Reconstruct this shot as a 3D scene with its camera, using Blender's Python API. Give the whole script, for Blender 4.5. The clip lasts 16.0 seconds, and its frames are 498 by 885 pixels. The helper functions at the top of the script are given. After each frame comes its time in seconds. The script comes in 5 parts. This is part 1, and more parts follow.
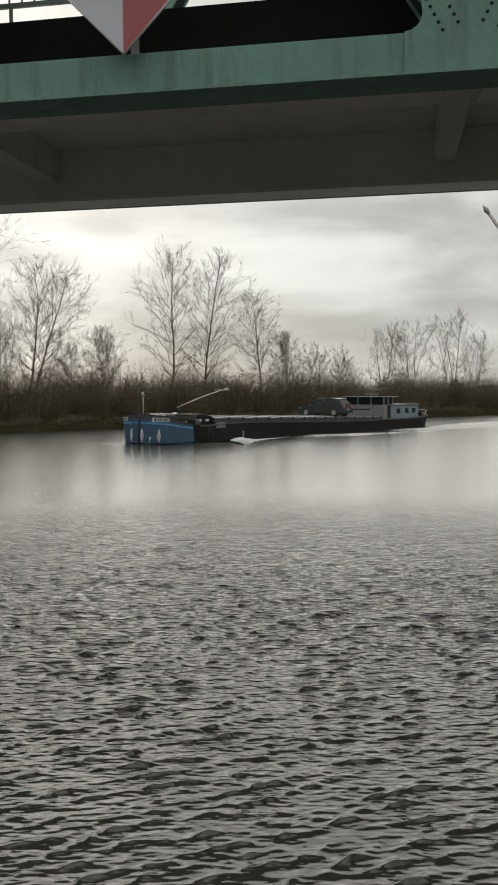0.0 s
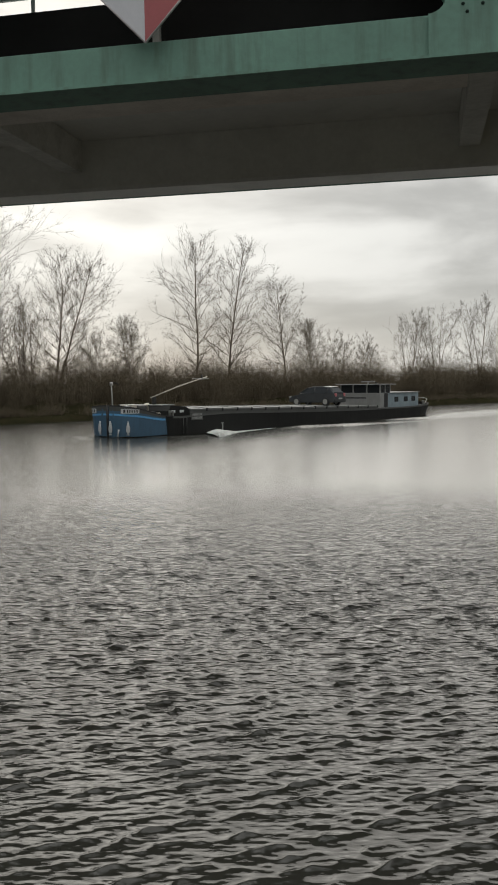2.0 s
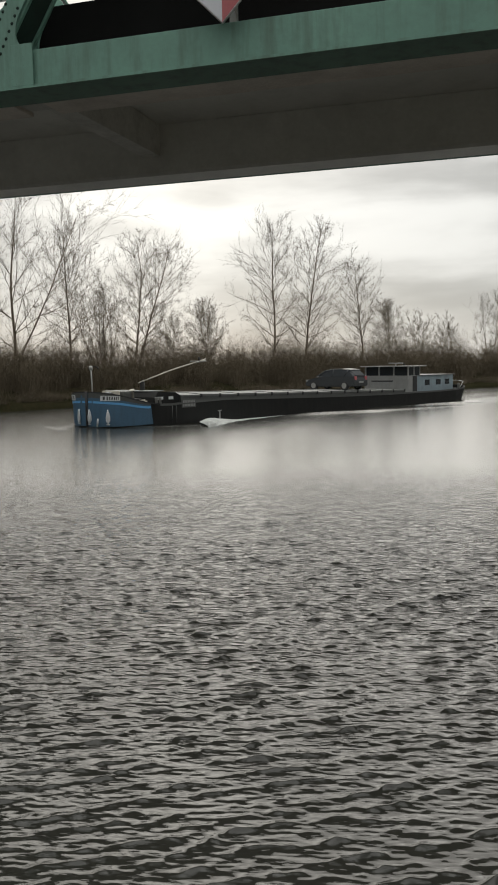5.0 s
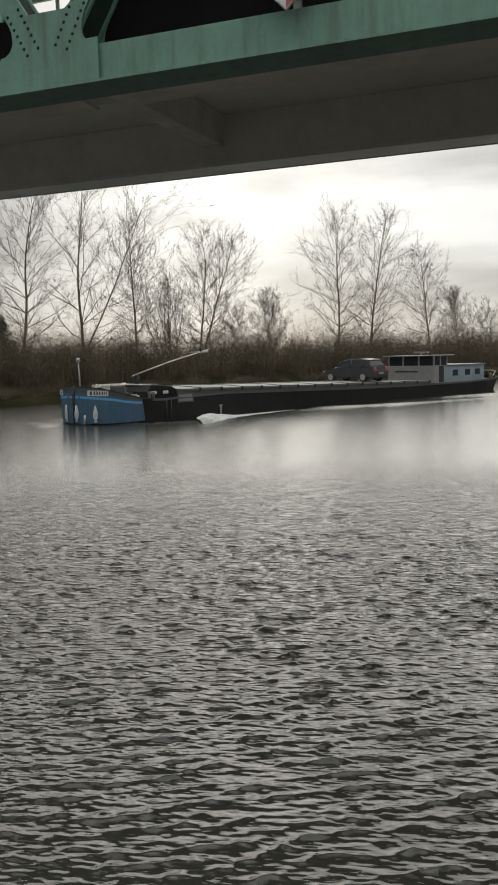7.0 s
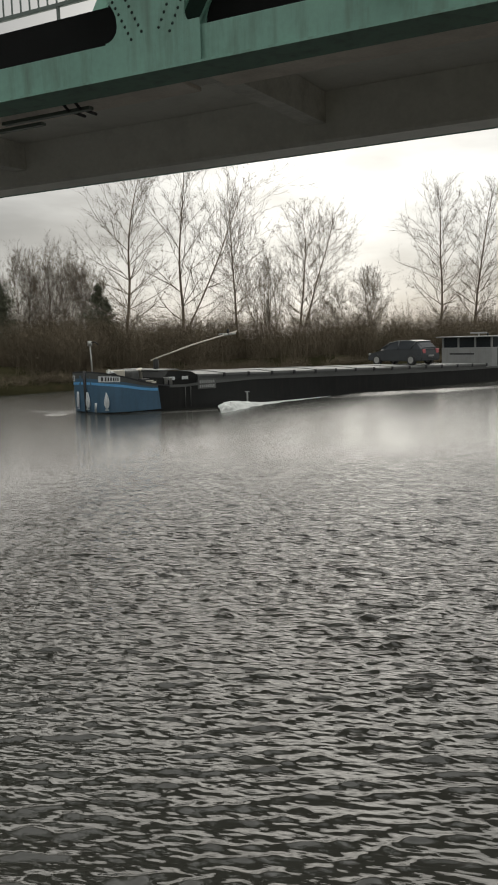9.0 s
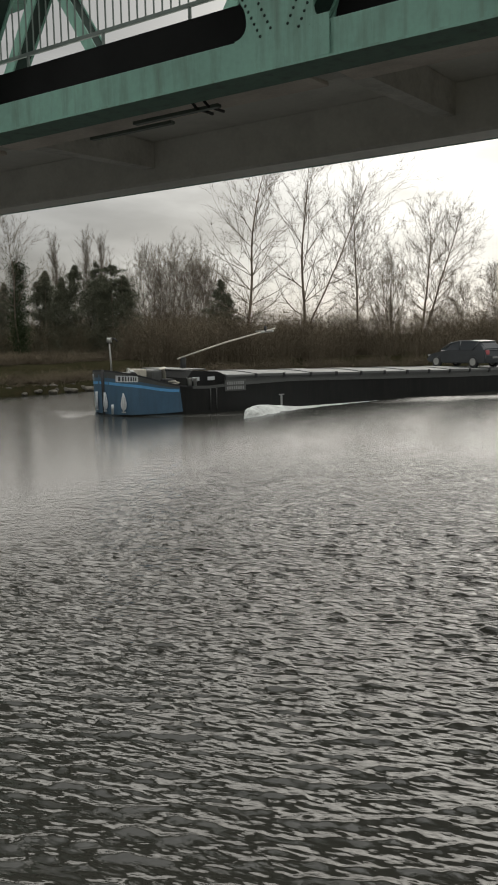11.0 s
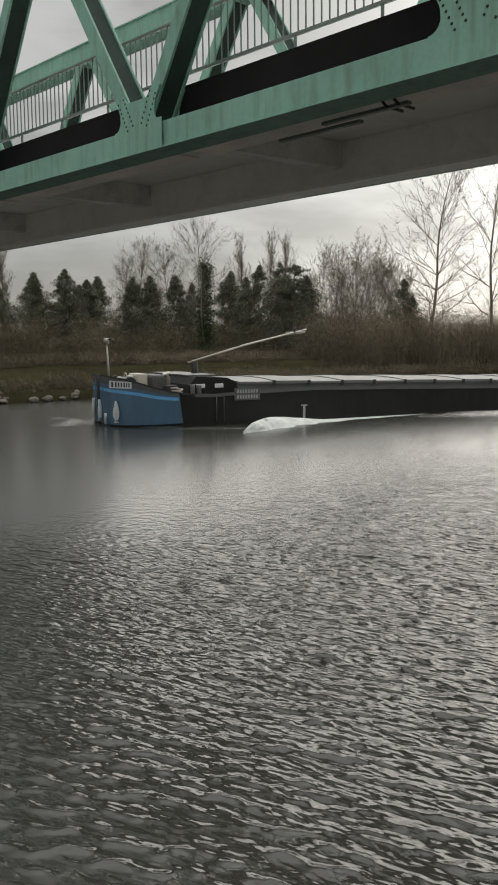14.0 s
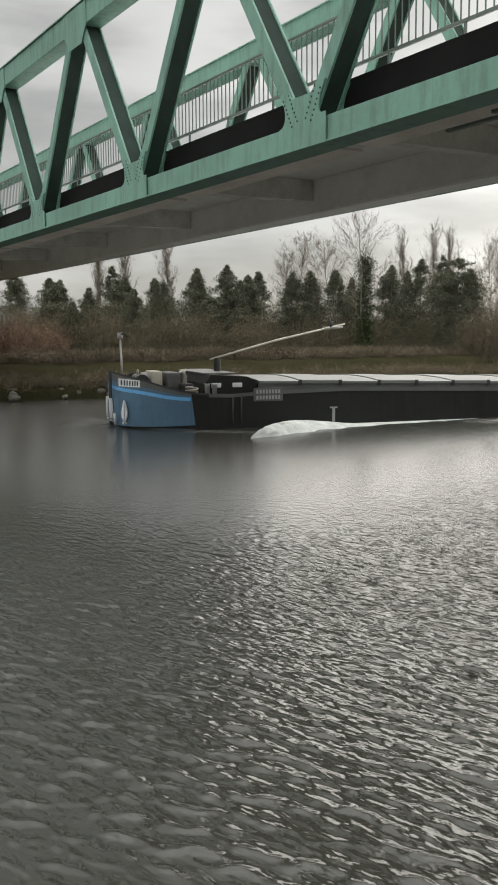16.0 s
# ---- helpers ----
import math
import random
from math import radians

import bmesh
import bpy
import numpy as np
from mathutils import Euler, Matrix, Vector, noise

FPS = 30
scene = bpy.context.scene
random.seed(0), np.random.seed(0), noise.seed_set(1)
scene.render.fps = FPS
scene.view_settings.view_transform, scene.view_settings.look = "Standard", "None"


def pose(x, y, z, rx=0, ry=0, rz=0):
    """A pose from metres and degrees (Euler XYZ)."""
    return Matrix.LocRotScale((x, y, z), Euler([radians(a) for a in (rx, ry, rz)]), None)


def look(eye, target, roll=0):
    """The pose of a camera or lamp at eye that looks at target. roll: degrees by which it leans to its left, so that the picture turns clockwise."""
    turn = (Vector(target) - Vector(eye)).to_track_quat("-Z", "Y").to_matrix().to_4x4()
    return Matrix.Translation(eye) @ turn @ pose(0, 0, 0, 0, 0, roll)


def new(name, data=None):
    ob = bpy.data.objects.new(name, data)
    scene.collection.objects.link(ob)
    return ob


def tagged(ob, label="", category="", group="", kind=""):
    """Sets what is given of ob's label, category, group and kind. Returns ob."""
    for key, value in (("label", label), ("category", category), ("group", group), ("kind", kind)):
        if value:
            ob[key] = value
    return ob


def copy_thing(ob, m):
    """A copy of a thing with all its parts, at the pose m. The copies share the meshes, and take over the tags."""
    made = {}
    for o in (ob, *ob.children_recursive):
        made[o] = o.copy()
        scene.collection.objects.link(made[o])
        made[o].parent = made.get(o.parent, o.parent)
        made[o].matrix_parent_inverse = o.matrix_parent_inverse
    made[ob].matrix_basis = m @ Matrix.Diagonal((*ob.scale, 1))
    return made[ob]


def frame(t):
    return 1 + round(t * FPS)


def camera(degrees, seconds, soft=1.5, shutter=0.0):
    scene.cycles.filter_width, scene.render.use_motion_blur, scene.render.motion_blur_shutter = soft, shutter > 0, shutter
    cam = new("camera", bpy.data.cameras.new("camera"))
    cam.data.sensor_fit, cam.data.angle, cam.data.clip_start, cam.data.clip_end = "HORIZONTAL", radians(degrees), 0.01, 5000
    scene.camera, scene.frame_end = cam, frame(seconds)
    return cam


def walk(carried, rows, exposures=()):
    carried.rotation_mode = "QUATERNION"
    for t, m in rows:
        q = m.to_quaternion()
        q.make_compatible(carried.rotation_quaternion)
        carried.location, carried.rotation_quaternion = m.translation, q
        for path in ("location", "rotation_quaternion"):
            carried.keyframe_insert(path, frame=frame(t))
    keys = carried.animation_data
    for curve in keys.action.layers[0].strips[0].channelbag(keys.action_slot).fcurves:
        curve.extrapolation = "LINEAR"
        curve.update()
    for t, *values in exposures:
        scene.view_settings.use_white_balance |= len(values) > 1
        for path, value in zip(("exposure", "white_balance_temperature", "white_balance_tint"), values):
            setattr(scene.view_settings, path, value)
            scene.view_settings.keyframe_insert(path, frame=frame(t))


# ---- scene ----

EYE = 3.09
cam = camera(31.82, 16.0, soft=1.9)
walk(cam, [
    (0.0, pose(0, 0, EYE, 86.779, 0.131, -0.007)),
    (0.5, pose(0, 0, EYE, 86.595, 0.288, 0.333)),
    (1.0, pose(0, 0, EYE, 86.473, 0.406, 0.589)),
    (1.5, pose(0, 0, EYE, 86.261, 0.488, 0.934)),
    (2.0, pose(0, 0, EYE, 86.031, 0.597, 1.575)),
    (2.5, pose(0, 0, EYE, 85.880, 0.691, 2.276)),
    (3.0, pose(0, 0, EYE, 85.763, 0.758, 3.010)),
    (3.5, pose(0, 0, EYE, 85.523, 0.809, 3.962)),
    (4.0, pose(0, 0, EYE, 85.240, 0.827, 4.970)),
    (6.5, pose(0, 0, EYE, 84.543, 1.295, 9.454)),
    (7.0, pose(0, 0, EYE, 84.308, 1.394, 10.791)),
    (7.5, pose(0, 0, EYE, 83.974, 1.369, 11.973)),
    (8.0, pose(0, 0, EYE, 83.612, 1.406, 13.545)),
    (8.5, pose(0, 0, EYE, 83.345, 1.620, 15.476)),
    (9.0, pose(0, 0, EYE, 83.193, 1.660, 17.272)),
    (11.5, pose(0, 0, EYE, 83.137, 0.893, 26.748)),
    (12.0, pose(0, 0, EYE, 83.210, 0.859, 28.274)),
    (12.5, pose(0, 0, EYE, 83.387, 0.853, 30.321)),
    (13.0, pose(0, 0, EYE, 83.394, 0.803, 32.343)),
    (13.5, pose(0, 0, EYE, 83.192, 0.605, 34.503)),
    (14.0, pose(0, 0, EYE, 83.235, 0.382, 36.846)),
    (14.5, pose(0, 0, EYE, 83.333, 0.346, 39.499)),
    (15.0, pose(0, 0, EYE, 83.211, 0.246, 41.922)),
    (15.5, pose(0, 0, EYE, 83.040, 0.138, 44.263)),
    (16.0, pose(0, 0, EYE, 82.940, 0.150, 47.147)),
], exposures=[(0, 0.43), (4, 0.50), (7, 0.62), (9, 0.72), (12.5, 0.78), (14, 1.12), (16, 1.58)])

# ---------------------------------------------------------------- light
SUN_AZ, SUN_EL = -13.0, 20.0
sun_dir = Vector((math.sin(radians(SUN_AZ)) * math.cos(radians(SUN_EL)),
                  math.cos(radians(SUN_AZ)) * math.cos(radians(SUN_EL)), math.sin(radians(SUN_EL))))
SKY_GREY, SKY_GLOW, SKY_BACK, SUN_POWER = 0.19, 0.36, 0.38, 0.6


def make_world():
    w = bpy.data.worlds.new("overcast_sky")
    scene.world = w
    w.use_nodes = True
    nt = w.node_tree
    nt.nodes.clear()
    N, L = nt.nodes.new, nt.links.new

    def math_node(op, a, b=None, clamp=False):
        n = N("ShaderNodeMath")
        n.operation, n.use_clamp = op, clamp
        for i, v in enumerate((a, b)):
            if v is None:
                continue
            if isinstance(v, (int, float)):
                n.inputs[i].default_value = v
            else:
                L(v, n.inputs[i])
        return n.outputs[0]

    out, bg = N("ShaderNodeOutputWorld"), N("ShaderNodeBackground")
    L(bg.outputs[0], out.inputs[0])
    sky = N("ShaderNodeTexSky")
    sky.sky_type, sky.sun_disc = "NISHITA", False
    sky.sun_elevation, sky.sun_rotation = radians(SUN_EL), radians(SUN_AZ)
    co = N("ShaderNodeTexCoord")
    dot = N("ShaderNodeVectorMath")
    dot.operation = "DOT_PRODUCT"
    L(co.outputs["Generated"], dot.inputs[0])
    dot.inputs[1].default_value = sun_dir
    d = math_node("MAXIMUM", dot.outputs["Value"], 0.0)
    glow_wide = math_node("POWER", d, 14.0)
    glow_mid = math_node("POWER", d, 60.0)
    # flattened cloud layers
    mp = N("ShaderNodeMapping")
    mp.inputs["Scale"].default_value = (1.0, 1.0, 3.6)
    L(co.outputs["Generated"], mp.inputs[0])
    n1 = N("ShaderNodeTexNoise")
    n1.inputs["Scale"].default_value, n1.inputs["Detail"].default_value, n1.inputs["Roughness"].default_value = 2.8, 6.0, 0.48
    n1.inputs["Distortion"].default_value = 0.5
    L(mp.outputs[0], n1.inputs["Vector"])
    n2 = N("ShaderNodeTexNoise")
    n2.inputs["Scale"].default_value, n2.inputs["Detail"].default_value = 9.0, 5.0
    L(mp.outputs[0], n2.inputs["Vector"])
    c = math_node("ADD", math_node("MULTIPLY", n1.outputs[0], 0.75), math_node("MULTIPLY", n2.outputs[0], 0.25))
    ramp = N("ShaderNodeMapRange")
    ramp.interpolation_type = "SMOOTHSTEP"
    L(c, ramp.inputs[0])
    for i, v in enumerate((0.36, 0.64, 0.66, 1.14)):
        ramp.inputs[i + 1].default_value = v
    # the cloud is thinner and brighter overhead
    sep = N("ShaderNodeSeparateXYZ")
    L(co.outputs["Generated"], sep.inputs[0])
    high = N("ShaderNodeMapRange")
    high.interpolation_type = "SMOOTHSTEP"
    for i, v in enumerate((0.55, 0.97, 0.0, 1.05)):
        high.inputs[i + 1].default_value = v
    L(sep.outputs[2], high.inputs[0])
    base = math_node("ADD", math_node("ADD", SKY_GREY, high.outputs[0]), math_node("MULTIPLY", glow_wide, SKY_GLOW))
    base = math_node("ADD", base, math_node("MULTIPLY", glow_mid, SKY_GLOW * 0.95))
    # a second broad bright stretch of thin cloud beside the sun
    dot2 = N("ShaderNodeVectorMath")
    dot2.operation = "DOT_PRODUCT"
    L(co.outputs["Generated"], dot2.inputs[0])
    dot2.inputs[1].default_value = (0.371, 0.918, 0.139)
    base = math_node("ADD", base, math_node("MULTIPLY", math_node("POWER", math_node("MAXIMUM", dot2.outputs["Value"], 0.0), 6.0), 0.26))
    # the unseen sky opposite the sun is raised as added fill light
    back = math_node("MAXIMUM", math_node("MULTIPLY", dot.outputs["Value"], -1.0), 0.0)
    base = math_node("ADD", base, math_node("MULTIPLY", back, SKY_BACK))
    bright = math_node("MULTIPLY", base, ramp.outputs[0])
    tint = N("ShaderNodeMix")
    tint.data_type = "RGBA"
    L(math_node("MULTIPLY", glow_mid, 1.0, True), tint.inputs[0])
    tint.inputs[6].default_value = (0.992, 0.988, 0.945, 1)
    tint.inputs[7].default_value = (1.0, 0.98, 0.905, 1)
    mul = N("ShaderNodeVectorMath")
    mul.operation = "SCALE"
    L(tint.outputs[2], mul.inputs[0])
    L(bright, mul.inputs[3])
    # a little clear sky shows through the thin cloud
    thin = N("ShaderNodeVectorMath")
    thin.operation = "SCALE"
    L(sky.outputs[0], thin.inputs[0])
    thin.inputs[3].default_value = 0.003
    add = N("ShaderNodeVectorMath")
    L(mul.outputs[0], add.inputs[0])
    L(thin.outputs[0], add.inputs[1])
    L(add.outputs[0], bg.inputs[0])
    bg.inputs[1].default_value = 1.0


make_world()
lamp = bpy.data.lights.new("sun", "SUN")
lamp.energy, lamp.angle, lamp.color = SUN_POWER, radians(65), (1.0, 0.95, 0.86)
sun = new("sun", lamp)
sun.matrix_world = look(sun_dir * 200, (0, 0, 0))


# ---------------------------------------------------------------- materials
def material(name, color, rough=0.7, metal=0.0, var=0.35, scale=1.5, fine=18.0, bump=0.15, dirt=None, dirt_amount=0.5,
             streak=False, spec=0.5, random_tint=0.0):
    """Surface with variation at two scales, optional dirt or streaks, fine relief."""
    m = bpy.data.materials.new(name)
    m.use_nodes = True
    nt = m.node_tree
    N, L = nt.nodes.new, nt.links.new
    b = nt.nodes["Principled BSDF"]
    co = N("ShaderNodeTexCoord")
    src = co.outputs["Object"]
    big, small = N("ShaderNodeTexNoise"), N("ShaderNodeTexNoise")
    for n, s, dt in ((big, scale, 5.0), (small, fine, 4.0)):
        n.inputs["Scale"].default_value, n.inputs["Detail"].default_value = s, dt
        L(src, n.inputs["Vector"])
    mixv = N("ShaderNodeMath")
    mixv.operation = "ADD"
    half = N("ShaderNodeMath")
    half.operation = "MULTIPLY"
    half.inputs[1].default_value = 0.5
    L(small.outputs[0], half.inputs[0])
    L(big.outputs[0], mixv.inputs[0])
    L(half.outputs[0], mixv.inputs[1])
    rng = N("ShaderNodeMapRange")
    for i, v in enumerate((0.45, 1.05, 1 - var, 1 + var)):
        rng.inputs[i + 1].default_value = v
    L(mixv.outputs[0], rng.inputs[0])
    val = rng.outputs[0]
    if random_tint:
        info = N("ShaderNodeObjectInfo")
        r2 = N("ShaderNodeMapRange")
        r2.inputs[3].default_value, r2.inputs[4].default_value = 1 - random_tint, 1 + random_tint
        L(info.outputs["Random"], r2.inputs[0])
        mm = N("ShaderNodeMath")
        mm.operation = "MULTIPLY"
        L(val, mm.inputs[0])
        L(r2.outputs[0], mm.inputs[1])
        val = mm.outputs[0]
    col = N("ShaderNodeVectorMath")
    col.operation = "SCALE"
    col.inputs[0].default_value = color
    L(val, col.inputs[3])
    result = col.outputs[0]
    if dirt:
        mp = N("ShaderNodeMapping")
        mp.inputs["Scale"].default_value = (3.0, 3.0, 0.35) if streak else (1, 1, 1)
        L(src, mp.inputs[0])
        dn = N("ShaderNodeTexNoise")
        dn.inputs["Scale"].default_value, dn.inputs["Detail"].default_value, dn.inputs["Roughness"].default_value = 1.7, 7.0, 0.65
        L(mp.outputs[0], dn.inputs["Vector"])
        dr = N("ShaderNodeMapRange")
        for i, v in enumerate((0.48, 0.72, 0.0, dirt_amount)):
            dr.inputs[i + 1].default_value = v
        L(dn.outputs[0], dr.inputs[0])
        mx = N("ShaderNodeMix")
        mx.data_type = "RGBA"
        L(dr.outputs[0], mx.inputs[0])
        L(result, mx.inputs[6])
        mx.inputs[7].default_value = (*dirt, 1)
        result = mx.outputs[2]
    L(result, b.inputs["Base Color"])
    rr = N("ShaderNodeMapRange")
    rr.inputs[3].default_value, rr.inputs[4].default_value = max(0.03, rough - 0.12), min(1.0, rough + 0.12)
    L(small.outputs[0], rr.inputs[0])
    L(rr.outputs[0], b.inputs["Roughness"])
    b.inputs["Metallic"].default_value = metal
    b.inputs["Specular IOR Level"].default_value = spec
    if bump:
        bp = N("ShaderNodeBump")
        bp.inputs["Strength"].default_value, bp.inputs["Distance"].default_value = bump, 0.02
        L(small.outputs[0], bp.inputs["Height"])
        L(bp.outputs[0], b.inputs["Normal"])
    return m


def water_material():
    m = bpy.data.materials.new("canal_water")
    m.use_nodes = True
    nt = m.node_tree
    N, L = nt.nodes.new, nt.links.new
    b = nt.nodes["Principled BSDF"]
    b.inputs["Base Color"].default_value = (0.030, 0.030, 0.025, 1)
    b.inputs["IOR"].default_value = 1.47
    co = N("ShaderNodeTexCoord")
    mp = N("ShaderNodeMapping")
    mp.inputs["Rotation"].default_value = (0, 0, radians(-20))
    mp.inputs["Scale"].default_value = (0.80, 1.8, 1.0)
    L(co.outputs["Object"], mp.inputs[0])
    n1, n2 = N("ShaderNodeTexNoise"), N("ShaderNodeTexNoise")
    n1.inputs["Scale"].default_value, n1.inputs["Detail"].default_value = 6.0, 1.0
    n2.inputs["Scale"].default_value, n2.inputs["Detail"].default_value = 14.0, 2.0
    for n in (n1, n2):
        L(mp.outputs[0], n.inputs["Vector"])
    h = N("ShaderNodeMath")
    h.operation = "MULTIPLY_ADD"
    L(n2.outputs[0], h.inputs[0])
    h.inputs[1].default_value = 0.16
    L(n1.outputs[0], h.inputs[2])
    # to fit the view, ripples fade with camera distance,
    # sooner towards the bridge's far end
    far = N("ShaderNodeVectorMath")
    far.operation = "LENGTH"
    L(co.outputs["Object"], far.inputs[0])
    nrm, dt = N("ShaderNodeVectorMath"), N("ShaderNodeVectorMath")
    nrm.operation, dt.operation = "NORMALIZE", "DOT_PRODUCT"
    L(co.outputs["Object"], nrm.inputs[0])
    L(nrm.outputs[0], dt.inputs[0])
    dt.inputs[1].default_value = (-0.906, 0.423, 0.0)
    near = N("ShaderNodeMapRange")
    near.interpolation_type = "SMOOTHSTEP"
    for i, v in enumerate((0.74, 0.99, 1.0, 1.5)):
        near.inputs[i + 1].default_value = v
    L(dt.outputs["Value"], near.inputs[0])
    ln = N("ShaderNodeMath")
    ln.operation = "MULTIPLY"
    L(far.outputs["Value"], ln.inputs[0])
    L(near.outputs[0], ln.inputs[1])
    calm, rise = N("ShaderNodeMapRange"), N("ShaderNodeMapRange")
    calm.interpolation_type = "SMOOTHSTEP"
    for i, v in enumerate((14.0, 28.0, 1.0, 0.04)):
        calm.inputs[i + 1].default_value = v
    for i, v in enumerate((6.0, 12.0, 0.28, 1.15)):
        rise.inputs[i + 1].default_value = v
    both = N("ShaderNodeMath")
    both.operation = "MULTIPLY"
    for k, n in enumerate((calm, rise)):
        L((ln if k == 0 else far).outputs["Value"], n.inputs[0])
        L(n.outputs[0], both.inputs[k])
    # ripples weaken further towards the bridge's far end, shaped to the camera's view
    view_left = N("ShaderNodeMapRange")
    view_left.interpolation_type = "SMOOTHSTEP"
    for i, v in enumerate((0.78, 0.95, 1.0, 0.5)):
        view_left.inputs[i + 1].default_value = v
    L(dt.outputs["Value"], view_left.inputs[0])
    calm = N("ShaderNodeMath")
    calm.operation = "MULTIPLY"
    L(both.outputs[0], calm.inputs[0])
    L(view_left.outputs[0], calm.inputs[1])
    # roughness rises with camera distance, for ripples too fine to see one by one
    fine = N("ShaderNodeMapRange")
    fine.interpolation_type = "SMOOTHSTEP"
    for i, v in enumerate((10.0, 26.0, 0.07, 0.21)):
        fine.inputs[i + 1].default_value = v
    L(ln.outputs["Value"], fine.inputs[0])
    L(fine.outputs[0], b.inputs["Roughness"])
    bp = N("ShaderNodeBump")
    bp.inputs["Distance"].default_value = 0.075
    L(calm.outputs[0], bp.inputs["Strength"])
    L(h.outputs[0], bp.inputs["Height"])
    L(bp.outputs[0], b.inputs["Normal"])
    return m


